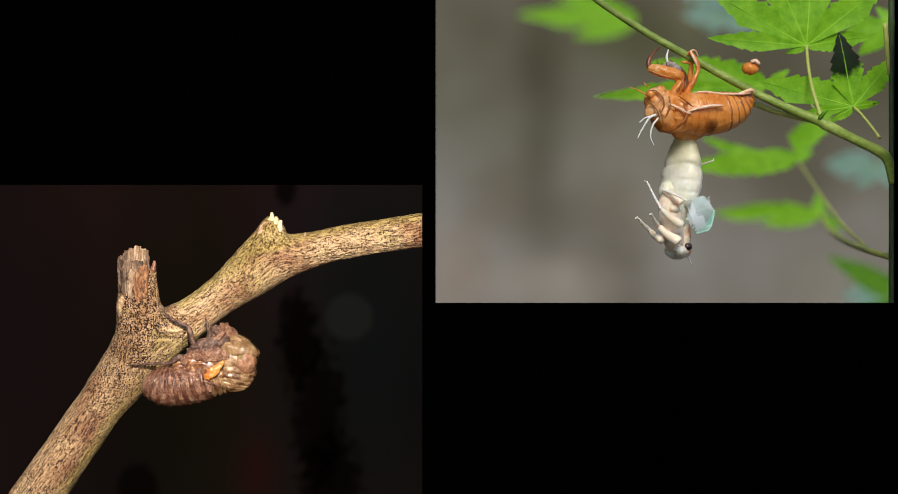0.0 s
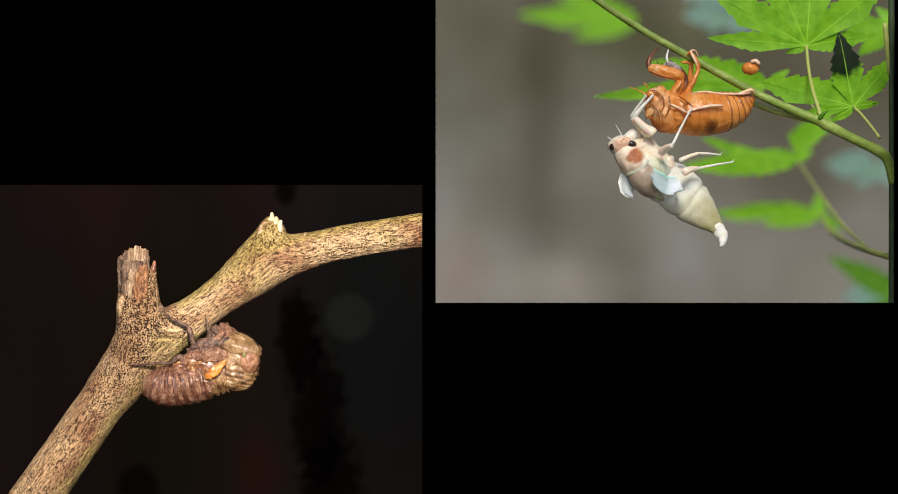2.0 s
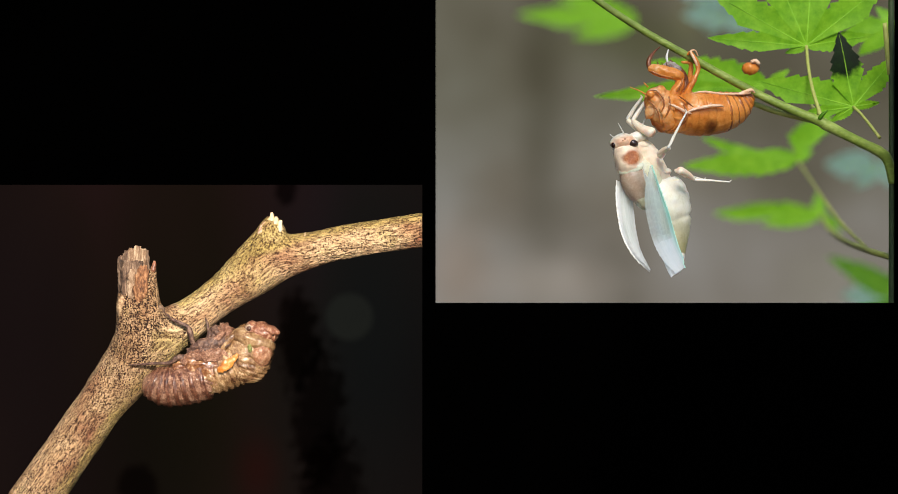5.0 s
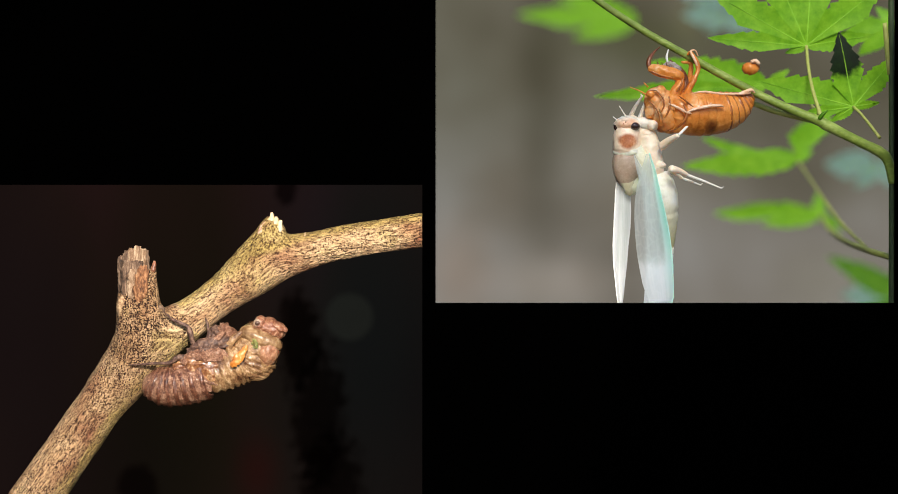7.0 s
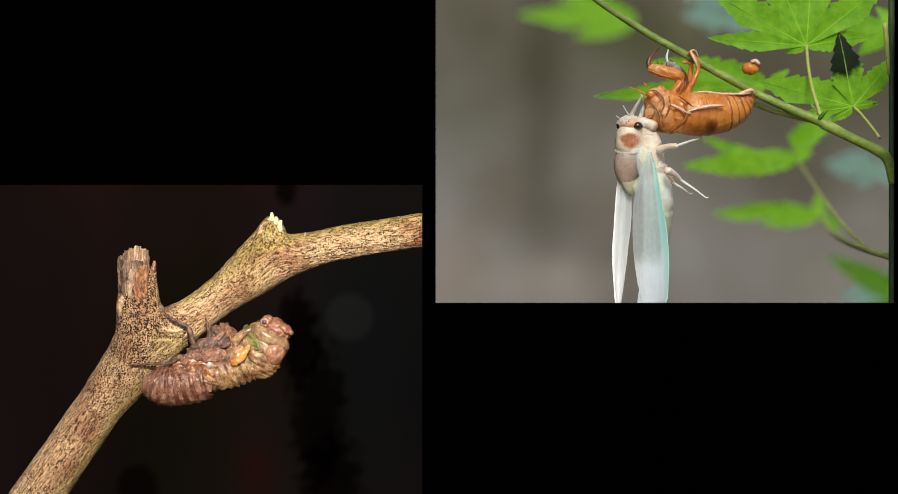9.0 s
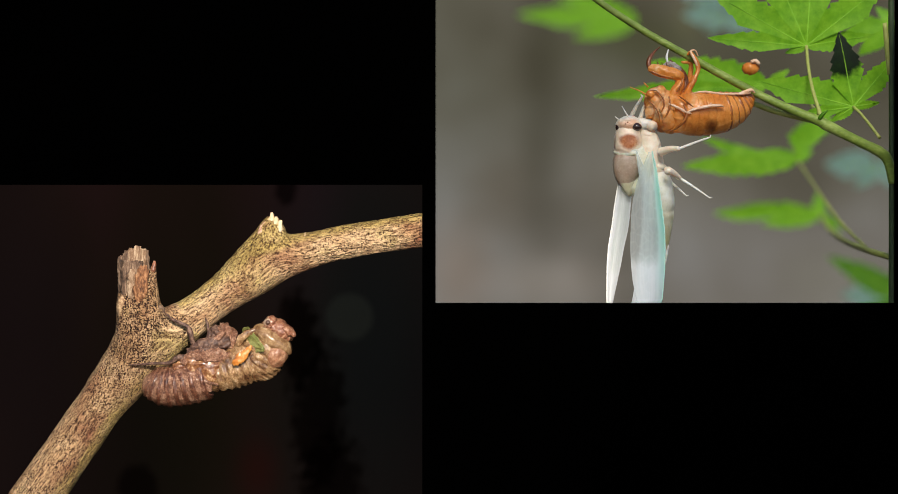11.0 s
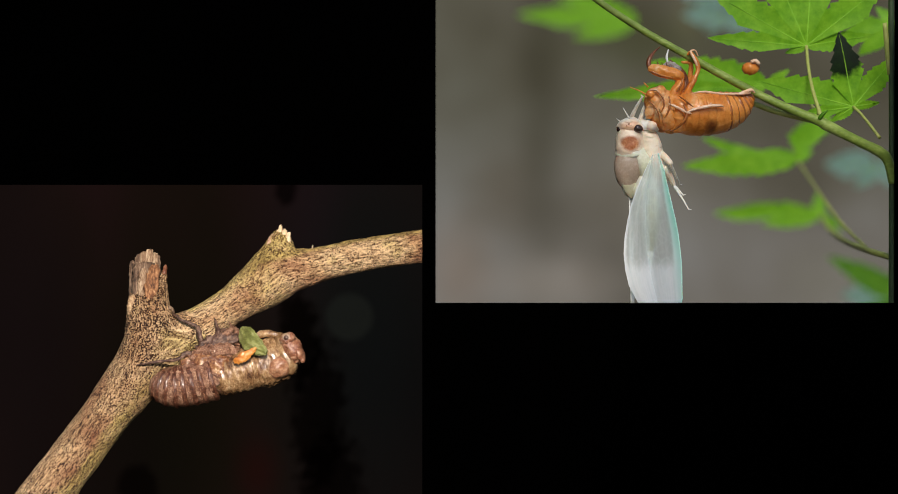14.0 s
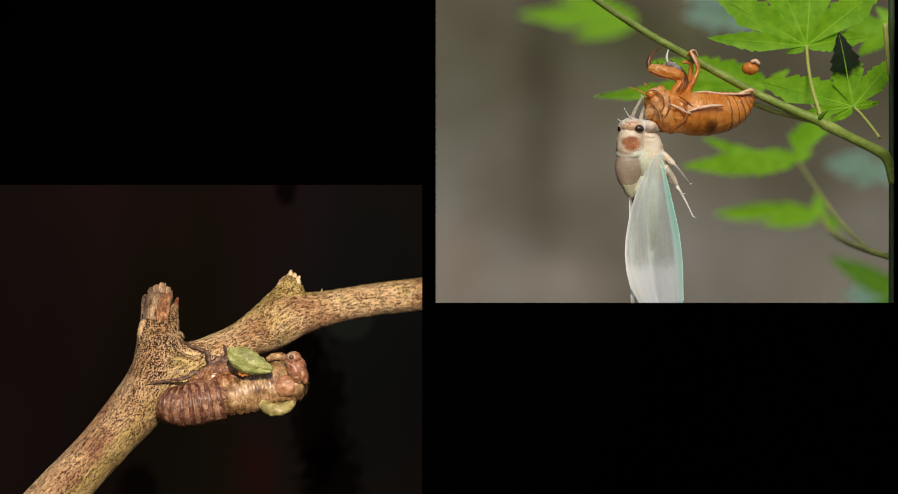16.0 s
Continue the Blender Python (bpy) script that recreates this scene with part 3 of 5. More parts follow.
# out-of-focus highlight, made as a faintly glowing disc
M["spot"] = distance_material("far_blurred_highlight", [(0.3, (0.0105, 0.0112, 0.0095)), (0.7, (0.0118, 0.0125, 0.0105))], 60.0, (1, 1, 1), (0, 0, 0))
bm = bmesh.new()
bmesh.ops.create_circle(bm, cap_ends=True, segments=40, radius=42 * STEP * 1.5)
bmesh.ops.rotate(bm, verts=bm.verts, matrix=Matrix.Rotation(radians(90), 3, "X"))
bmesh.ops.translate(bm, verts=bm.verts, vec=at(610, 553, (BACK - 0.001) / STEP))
tagged(part("backdrop_blurred_highlight", bm, M["spot"]), "faint glowing disc for a blurred highlight in the night distance", "backdrop", kind="structure")

# glowing sheet: the far woodland's daylight and darker top are in its colour
FAR = 1.2
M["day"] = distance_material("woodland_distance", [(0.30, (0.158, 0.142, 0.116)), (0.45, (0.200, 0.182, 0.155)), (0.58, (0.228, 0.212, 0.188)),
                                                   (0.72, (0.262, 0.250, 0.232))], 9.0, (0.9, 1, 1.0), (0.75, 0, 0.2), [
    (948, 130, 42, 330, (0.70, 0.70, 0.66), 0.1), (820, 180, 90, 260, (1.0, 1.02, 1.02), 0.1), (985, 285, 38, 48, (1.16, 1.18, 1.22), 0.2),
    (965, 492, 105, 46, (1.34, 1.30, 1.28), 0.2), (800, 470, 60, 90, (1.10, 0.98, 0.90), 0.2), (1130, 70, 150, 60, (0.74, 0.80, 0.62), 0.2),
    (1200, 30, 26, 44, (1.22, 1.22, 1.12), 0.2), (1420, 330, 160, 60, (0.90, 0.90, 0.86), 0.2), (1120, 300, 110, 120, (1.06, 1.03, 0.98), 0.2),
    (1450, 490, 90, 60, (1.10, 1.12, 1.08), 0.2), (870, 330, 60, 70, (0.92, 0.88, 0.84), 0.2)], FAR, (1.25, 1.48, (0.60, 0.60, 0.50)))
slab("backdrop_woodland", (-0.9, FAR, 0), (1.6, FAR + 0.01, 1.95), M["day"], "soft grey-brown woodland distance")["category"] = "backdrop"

# ---- night side: branch ----
PIVOT = at(300, 640, 0)


def swing(deg, right, down):
    """A turn of the branch about its pivot, then a shift in layout steps."""
    v = Vector([radians(a) for a in deg])
    r = Matrix.Rotation(v.length, 4, v.normalized()) if v.length else Matrix()
    return Matrix.Translation(PIVOT + Vector((right * STEP, 0, -down * STEP))) @ r @ Matrix.Translation(-PIVOT)


SWINGS = [(0, swing((0, 0, 0), 0, 0)), (12.5, swing((0, 0, 0), 0, 0)), (13.0, swing((-15.9, -1.3, -2.5), 6.7, 5.9)),
          (13.5, swing((-21.0, -1.5, 0.5), 14.0, 5.7)), (15.0, swing((-21.0, -1.5, 0.7), 14.0, 5.6)),
          (15.5, swing((-27.3, -1.7, 0.2), 20.4, 16.8)), (16.0, swing((-40.4, -2.0, 0.2), 25.8, 41.8))]

# seconds, how far the old skin slips down on the tilting branch
SLIP = [(0, 0), (12.5, 0), (13.0, 2), (13.5, 5), (15.0, 5), (15.5, 7), (16.0, 13)]
CARRY = [(t, Matrix.Translation((0, 0, -k * STEP)) @ m) for (t, m), (_, k) in zip(SWINGS, SLIP)]


def grown(name, chains, material, parent, voxel=1.7, soft=15.0):
    """One piece of wood out of several limbs that flow into one another. chains: (rows, grain offset, moss, pits) of each limb;
    moss and pits: functions of the place along the limb (0 to 1) and across it (-1 to 1)."""
    bm = bmesh.new()
    lines = []
    for rows, start, moss, pits in chains:
        tube(bm, [(u, v, d, r * 1.04) for u, v, d, r in rows], n=28, steps=8)
        sp = spline(rows, 16)
        axis = np.array([at(*r[:3]) for r in sp])
        way = np.gradient(axis, axis=0)
        way /= np.linalg.norm(way, axis=1)[:, None]
        side = np.cross(way, (0, 1, 0))
        side /= np.linalg.norm(side, axis=1)[:, None]
        run = np.concatenate([[0], np.cumsum(np.linalg.norm(np.diff(axis, axis=0), axis=1))])
        lines.append((axis, way, side, np.cross(side, way), sp[:, 3] * STEP, run, start * STEP, moss, pits))
    me = bpy.data.meshes.new(name)
    bmesh.ops.recalc_face_normals(bm, faces=bm.faces)
    bm.to_mesh(me)
    bm.free()
    rough = new(name, me)
    re = rough.modifiers.new("remesh", "REMESH")
    re.mode, re.voxel_size, re.use_smooth_shade = "VOXEL", voxel * STEP, True
    out = bpy.data.meshes.new_from_object(rough.evaluated_get(bpy.context.evaluated_depsgraph_get()))
    bpy.data.objects.remove(rough)
    count = len(out.vertices)
    co = np.empty(count * 3)
    out.vertices.foreach_get("co", co)
    co = co.reshape(-1, 3)
    k = soft * STEP

    def field(p):
        """Distance to the smoothly joined limbs, and the place in the grain."""
        ds, gs, ms, ps = [], [], [], []
        for axis, way, side, deep, rad, run, start, moss, pits in lines:
            near2 = np.empty(len(p), int)
            for c in range(0, len(p), 4000):
                q = p[c:c + 4000]
                far = ((q[:, None, :] - axis[None]) ** 2).sum(2) ** 0.5 - rad[None]
                near2[c:c + 4000] = far.argmin(1)
            off = p - axis[near2]
            lift = np.clip((off * way[near2]).sum(1), -3 * STEP, 3 * STEP)
            lift = np.where((near2 == 0) | (near2 == len(axis) - 1), (off * way[near2]).sum(1), lift)
            ends = (near2 == 0) | (near2 == len(axis) - 1)
            flat = off - way[near2] * np.where(ends, 0.0, lift)[:, None]
            ds.append(np.linalg.norm(flat, axis=1) - rad[near2])
            x, y = (off * side[near2]).sum(1), (off * deep[near2]).sum(1)
            gs.append(np.stack([run[near2] + lift + start, x, y], 1))
            t = near2 / (len(axis) - 1)
            ms.append(moss(t, np.clip(x / rad[near2], -1, 1)))
            ps.append(pits(t, np.clip(x / rad[near2], -1, 1)))
        d = np.array(ds)
        w = np.exp(-(d - d.min(0)) / k)
        total = w.sum(0)
        dist = d.min(0) - k * np.log(total) * 0.8
        w2 = np.exp(-(d - d.min(0)) / (k * 0.8))
        w2 = (w2 / w2.sum(0))
        return dist, (np.array(gs) * w2[:, :, None]).sum(0), (np.array(ms) * w2).sum(0), (np.array(ps) * w2).sum(0)
    for _ in range(2):
        dist = field(co)[0]
        no = np.empty(count * 3, np.float32)
        out.vertices.foreach_set("co", co.ravel())
        out.update()
        out.vertex_normals.foreach_get("vector", no)
        co = co - no.reshape(-1, 3) * np.clip(dist, -20 * STEP, 20 * STEP)[:, None]
    co[:, 0] = np.minimum(co[:, 0], at(738.5, 0, 46).x)
    dist, grain, moss, pits = field(co)
    push = np.empty(count)
    for i, (x, y, z) in enumerate(grain):
        q = Vector((x * 0.4, y, z))
        push[i] = 1.3 * noise.noise(q * 190) + 1.2 * noise.noise(q * 480) + 1.8 * (0.35 - abs(noise.noise(q * 760)))
    no = no.reshape(-1, 3)
    out.vertices.foreach_set("co", (co + no * (push * STEP)[:, None]).ravel())
    for key, kind, data in (("grain", "FLOAT_VECTOR", grain), ("moss", "FLOAT", moss), ("pits", "FLOAT", pits)):
        layer = out.attributes.new(key, kind, "POINT")
        layer.data.foreach_set("vector" if kind == "FLOAT_VECTOR" else "value", data.astype(np.float32).ravel())
    out.materials.clear()
    out.materials.append(material)
    out.polygons.foreach_set("use_smooth", [True] * len(out.polygons))
    out.update()
    ob = new(name, out)
    ob.parent = parent
    return ob


def ease(x, a, b):
    k = np.clip((x - a) / (b - a), 0, 1)
    return k * k * (3 - 2 * k)


def branch():
    b = thing("branch", "rough tan bark branch with a broken upright stub, forked", "branch")
    none = lambda t, x: 0 * t
    grown("limb", [
        ([(-30, 1000, 30, 43), (50, 886, 33, 43), (118, 790, 36, 42), (168, 717, 36, 41), (212, 655, 26, 41), (248, 617, 18, 40), (292, 586, 16, 37), (343, 549, 20, 35),
          (372, 526, 25, 33), (441, 474, 36, 36), (475, 456, 38, 36), (513, 445, 38, 33), (560, 432, 39, 30), (615, 420, 41, 29.5), (680, 410, 43, 29.5), (735.5, 401.7, 45, 29.5)],
         0, lambda t, x: np.where(t < 0.45, 0.7 * ease(-x, 0.2, 0.9), 0.75 * ease(x, 0.15, 0.85)) + 0.25 * ease(t, 0.45, 0.6) * ease(-t, -0.72, -0.6),
         lambda t, x: 0.35 * ease(-t, -0.5, -0.3) + 0.1 * ease(t, 0.7, 0.85)),
        ([(214, 664, 28, 32), (232, 626, 16, 38), (243, 594, 4, 40), (243, 562, -8, 36), (238, 538, -16, 32), (236, 522, -20, 29.5)], 470,
         lambda t, x: 0.25 + 0 * t, lambda t, x: 0.9 + 0 * t),
        ([(256, 560, -14, 18), (257, 535, -20, 14), (260, 512, -24, 9.5), (264, 490, -27, 6.5), (268, 468, -28, 3.6)], 560, lambda t, x: 0.2 + 0 * t, lambda t, x: 0.5 + 0 * t),
        ([(446, 468, 38, 38), (459, 440, 31, 31), (469, 418, 24, 25), (474, 400, 17, 19), (476, 393, 14, 15)], 800, lambda t, x: 0.7 + 0 * t, none)], M["bark"], b)
    # broken grey wood standing out of the stub, in splinters
    crease(swept("broken_core", [(237, 545, -14, 27), (236, 500, -23, 26), (235, 470, -27, 25), (234, 456, -28, 22), (234, 450, -29, 14)], M["greywood"], b, "split weathered wood", n=60,
                 steps=16, shape=lambda t, a: 1 + 0.06 * math.sin(5 * a) + 0.05 * math.sin(11 * a + 1)), 4, 900, (1, 1, 0.15))
    for k, (u1, v0, w, d, mt) in enumerate(((213, 446, 8, 26, "greywood"), (222, 438, 8, 18, "greywood"), (231, 433, 8, 15, "palewood"), (240, 429, 7, 16, "palewood"), (249, 434, 7, 20, "palewood"),
                                            (256, 436, 5, 28, "greywood"), (218, 462, 7, 8, "greywood"), (229, 470, 8, 4, "palewood"), (234, 437, 8, 40, "greywood"))):
        crease(swept("splinter", [(u1 * 0.9 + 23.7, 530, d - 44, w), (u1 * 0.95 + 11.8, 490, d - 52, w), (u1, v0 + 10, d - 56, w * 0.9, w * 0.6), (u1 + 1, v0, d - 56, w * 0.6, w * 0.3)],
                     M[mt], b, n=16, steps=9, lumps=0.15, grain=1100, seed=k), 2.5, 1200, (1, 1, 0.2), k)
    # a rusty slab of heartwood on the face of the stub
    crease(swept("heartwood", [(243, 528, -46, 6, 4), (244, 512, -50, 11, 6), (247, 492, -53, 12, 6), (250, 474, -53, 11, 6), (250, 464, -51, 6, 4)], M["rustwood"], b, "rust coloured heartwood", n=28, steps=10,
                 lumps=0.12, grain=900), 3, 800, (1.6, 1, 0.2), 6)
    for u, v, w in ((212, 522, 8), (224, 514, 7), (233, 524, 7), (244, 530, 7)):
        crease(swept("bark_lip", [(u, v + 26, -32, w), (u + 1, v + 12, -42, w * 1.1, w * 0.7), (u + 1, v, -46, w * 0.7, w * 0.4), (u + 2, v - 6, -45, 1)], M["lip"], b, n=16, steps=7, lumps=0.2, grain=900), 1.5, 900, seed=u)
    swept("splinter_tip", [(267, 474, -31, 4), (269, 463, -30, 4), (270, 455, -29, 2)], M["redhead"], b, "brown broken splinter tip", n=12, steps=4, lumps=0.1)
    crease(swept("torn_wood", [(474, 402, 17, 17), (475, 393, 15, 17), (476, 386, 14, 12), (477, 381, 13, 5)], M["wood"], b, "pale torn wood", n=40, steps=10, lumps=0.25, grain=900), 4, 900,
           (1, 1, 0.3), 2)
    for u, v, h, w, mt in ((456, 404, 392, 6, "pinkwood"), (463, 398, 385, 6, "pinkwood"), (469, 392, 380, 5.5, "wood"), (473, 388, 371, 5, "wood"), (481, 392, 378, 6, "wood"), (488, 396, 384, 5, "wood")):
        crease(swept("wood_chip", [(u, v + 8, 6, w), (u + 1, (v + h) / 2, 5, w * 0.8), (u + 2, h, 5, 1.6)], M[mt], b, n=16, steps=7, lumps=0.3, grain=1300), 2, 1200, (1, 1, 0.3), u)
    swept("bark_spur", [(532, 414, 20, 1.6), (533, 405, 19, 0.8)], M["wood"], b, n=6, steps=2)
    swept("bark_spur", [(268, 540, -30, 4), (282, 536, -28, 3.2), (288, 544, -24, 1.4)], M["greywood"], b, n=12, steps=4, lumps=0.2)
    return b


BRANCH = branch()


# ---- night side: the old skin on the branch ----
def limb(name, joints, material, parent, label="", n=9, place=None, lumps=0.08):
    return swept(name, joints, material, parent, label, n=n, steps=4, lumps=lumps, place=place, grain=1300)


def ringed(count, cut, phase=0.0):
    return lambda t, a: 1 - cut * (0.5 + 0.5 * math.cos(2 * math.pi * count * t + phase)) ** 3


def brown_husk():
    h = thing("cicada_husk", "brown empty cicada nymph skin clinging below the branch", "insect husk")
    # overlapping rings of the abdomen
    ax = spline([(254, 660, -18, 9), (266, 667, -20, 26), (288, 673, -22, 34), (314, 671, -23, 36), (344, 664, -23, 37), (380, 654, -22, 36)], 8)
    for k in range(8):
        i0, i1 = k * 4 + (k > 0), min(k * 4 + 8, len(ax) - 1)
        seg = [tuple(ax[i]) for i in range(i0, i1 + 1, 2)]
        seg = [(u, v, d, r * (0.95 + 0.10 * j / (len(seg) - 1))) for j, (u, v, d, r) in enumerate(seg)]
        crease(swept("abdomen_ring", seg, M["husk"], h, n=64, steps=5, lumps=0.02, grain=900), 1.3, 620, (0.8, 1, 1), k)
        u, v, d, r = seg[-1]
        w = Vector((seg[-1][0] - seg[-2][0], seg[-1][1] - seg[-2][1])).normalized()
        crease(swept("ring_edge", [(u - w.x * 4.2, v - w.y * 4.2, d, r * 0.985), (u, v, d, r * 1.014), (u + w.x * 4.2, v + w.y * 4.2, d, r * 0.97)], M["groove"], h, n=48,
                     steps=4, lumps=0.03, grain=900), 1.5, 900, seed=k)
    crease(ball("thorax", 368, 628, -18, 40, 36, 32, M["husk"], h, tilt=35, lumps=0.1, grain=700, seg=60), 5, 420, (1, 1, 1), 1)
    crease(ball("head_case", 397, 592, -12, 20, 28, 25, M["husk"], h, tilt=28, lumps=0.15, grain=800, seg=48), 5, 520, (1, 1, 1), 2)
    crease(ball("face_plate", 380, 582, -18, 15, 12, 14, M["huskdark"], h, tilt=-30, lumps=0.2, grain=900, seg=36), 4, 700, (1, 1, 1), 3)
    crease(swept("wing_case", [(304, 640, -42, 5), (325, 638, -48, 13, 6), (350, 641, -51, 17, 7), (373, 648, -50, 18, 7), (388, 653, -44, 10, 5)], M["pad"], h,
                 "glossy amber brown wing case", n=40, steps=9), 4, 500, (0.6, 1, 1), 4)
    crease(swept("wing_case", [(292, 656, -46, 4), (316, 654, -52, 9, 5), (345, 666, -54, 14, 6), (368, 680, -46, 8, 5)], M["husk"], h, n=36, steps=9), 4, 560, (0.6, 1, 1), 5)
    for k, rows in enumerate(([(342, 600, -40, 2.2), (365, 611, -48, 3), (385, 621, -48, 2.6), (406, 627, -40, 2)], [(338, 608, -42, 2), (360, 620, -50, 3), (384, 630, -50, 2.4), (404, 634, -42, 2)],
                              [(322, 640, -46, 2), (340, 656, -56, 2.4), (366, 668, -56, 2.4), (384, 672, -44, 1.6)], [(300, 646, -48, 2), (324, 662, -58, 2.2), (352, 682, -52, 2), (372, 690, -36, 1.4)],
                              [(366, 600, -42, 2), (384, 604, -46, 2.6), (404, 606, -38, 2)])):
        crease(swept("fold", rows, M["husk"], h, n=12, steps=8, lumps=0.3, grain=1500), 1, 900, seed=k)
    crease(limb("foreleg", [(342, 606, -34, 4.86), (335, 594, -38, 4.43), (332, 580, -40, 4.86), (329, 571, -38, 3.24), (316, 564, -38, 2.7), (300, 557, -38, 2.16), (291, 549, -38, 1.84), (284, 543, -34, 0.648)],
         M["huskdark"], h, "dark hooked foreleg gripping the bark", n=18, lumps=0.2), 1.0, 800)
    crease(limb("foreleg", [(352, 606, -42, 4.86), (361, 596, -46, 4.1), (366, 584, -46, 4.1), (364, 574, -42, 2.59), (361, 562, -40, 1.84), (358, 553, -34, 0.54)], M["huskdark"], h, n=18, lumps=0.2), 1.0, 800)
    crease(limb("middle_leg", [(358, 606, -46, 4.86), (376, 593, -50, 5.62), (390, 580, -46, 4.43), (389, 572, -42, 2.38), (383, 560, -36, 0.648)], M["husk"], h, n=18, lumps=0.2), 1.0, 800)
    for k, rows in enumerate(([(328, 614, -44, 5, 4), (350, 607, -49, 12, 6), (376, 600, -49, 14, 6), (400, 594, -44, 7, 5)], [(322, 628, -46, 6, 4), (348, 622, -53, 11, 5), (378, 619, -53, 11, 5), (402, 622, -46, 5, 4)],
                              [(318, 634, -46, 6, 5), (332, 626, -50, 9, 6), (346, 614, -50, 7, 5), (352, 604, -46, 4, 4)])):
        crease(swept("crumpled_plate", rows, M["husk" if k else "huskdark"], h, "crumpled brown plate of old skin" if not k else "", n=44, steps=10, lumps=0.25, grain=700), 4.0, 620, (1, 1, 1), k + 11)
    crease(limb("hind_leg", [(326, 624, -42, 5.62), (310, 624, -48, 4.86), (302, 630, -48, 3.24), (292, 634, -46, 2.92), (270, 634, -42, 2.38), (248, 636, -40, 1.84), (224, 637, -34, 0.648)],
         M["huskdark"], h, "dark hind leg stretched along the branch", n=18, lumps=0.2), 1.0, 800)
    return h


HUSK = brown_husk()


# ---- night side: the cicada that comes out of it ----
NEW_O = (455, 638)


def near(o):
    """Places inside a thing whose origin is o on the layout sheet."""
    return lambda u, v, d=0.0: Vector(((u - o[0]) * STEP, d * STEP, (o[1] - v) * STEP))


def emerging():
    p = near(NEW_O)
    c = thing("emerging_cicada", "soft golden brown cicada pushing out of its old skin", "insect")
    crease(swept("thorax", [(420, 648, 0, 20, 20), (427, 646, 0, 31, 29), (437, 643, 0, 37, 34), (452, 638, 0, 42, 37), (474, 631, 0, 41, 37), (492, 628, 0, 37, 34), (506, 628, 0, 28, 28),
                            (514, 628, 0, 14, 16)], M["golden"], c, n=80, steps=14, place=p, lumps=0.07, grain=420,
                 shape=lambda t, a: 1 - 0.035 * (0.5 + 0.5 * math.cos(2 * math.pi * 13 * min(t, 0.55) + 2.0 * math.sin(a) + 1.2 * math.sin(3 * a + 9 * t))) ** 2), 0.8, 420, (1.5, 1, 0.5), 1)
    crease(ball("shoulder_lobe", 480, 650, -19, 27, 20, 20, M["pink"], c, "smooth pink shoulder", place=p, tilt=28, lumps=0.1, grain=500, seg=48), 1.2, 420, seed=2)
    crease(ball("shoulder_lobe", 452, 628, -24, 22, 10, 12, M["golden"], c, place=p, tilt=22, lumps=0.15, grain=900, seg=40), 1.2, 600, seed=3)
    crease(swept("collar", [(480, 592, -6, 8, 18), (486, 606, -7, 16, 29), (491, 628, -7, 19, 33), (496, 650, -5, 16, 28), (498, 664, -2, 8, 16)], M["collar"], c, "olive brown collar plate", n=56,
                 steps=9, place=p, lumps=0.06, grain=420), 1.2, 300, (1.4, 1, 0.6), 4)
    crease(ball("neck", 496, 622, 2, 18, 26, 24, M["collar"], c, place=p, tilt=14, lumps=0.1, grain=500, seg=48), 2.0, 380, seed=8)
    hd = crease(ball("head", 506, 614, 0, 16, 29, 23, M["redhead"], c, place=p, tilt=14, lumps=0.12, grain=500, seg=56), 2.2, 380, seed=5)
    crease(ball("face", 516, 624, -6, 9, 15, 17, M["redhead"], hd, place=p, tilt=14, lumps=0.12, seg=32), 1.2, 600, seed=6)
    crease(ball("brow", 502, 596, -9, 14, 11, 14, M["redhead"], hd, place=p, tilt=14, lumps=0.12, grain=800, seg=36), 1.4, 700, seed=9)
    ball("eye", 501, 593, -17, 8, 7.5, 7.5, M["eyerim"], hd, "pale ringed bulging eye", place=p)
    ball("pupil", 501, 593, -21.8, 4.8, 4.5, 3.6, M["eyedark"], hd, "dark glossy middle of the eye", place=p)
    ball("eye", 520, 636, -12, 5, 6, 6, M["redhead"], hd, place=p)
    swept("antenna", [(502, 604, -22, 0.9), (494, 594, -27, 0.6), (488, 593, -30, 0.4)], M["redhead"], hd, n=6, steps=4, place=p)
    green = swept("wing_bud", [(478, 616, -34, 5, 3), (466, 613, -36, 10, 4), (450, 608, -39, 16, 5), (434, 602, -41, 19, 5), (418, 595, -39, 16, 4), (407, 588, -37, 9, 3), (402, 584, -36, 3, 1)], M["greenbud"], c,
          "crumpled fresh green wing bud", n=40, steps=9, place=p, lumps=0.15, grain=700, shape=lambda t, a: 1 + 0.14 * math.sin(7 * a))
    crease(green, 1.0, 620, (1, 1, 1.6), 4)
    q = near((0, 0))
    root = crease(swept("wing_root", [(22, -4, 1, 2, 1.5), (11, -1, -1, 6, 2.4), (-4, 1, -2, 8, 2.6), (-16, 2, -1, 6.5, 2), (-22, 3, 1, 3, 1.5)], M["orange"], c, "orange wing root", n=24, steps=6,
                        place=q, lumps=0.2), 1.6, 700)
    swept("back_ridge", [(440, 596, -20, 5), (456, 590, -22, 7), (474, 594, -24, 6), (488, 600, -22, 4)], M["golden"], c, n=12, steps=5, place=p, lumps=0.15)
    bud = swept("far_wing_bud", [(436, 662, 6, 8), (446, 682, 0, 11), (460, 692, -4, 12, 10), (478, 688, -2, 11, 9), (492, 672, 4, 6)], M["farbud"], c,
                "crumpled olive and yellow wing bud", n=36, steps=9, place=p, lumps=0.15)
    crease(bud, 1.3, 330, (1, 1, 0.7), 5)
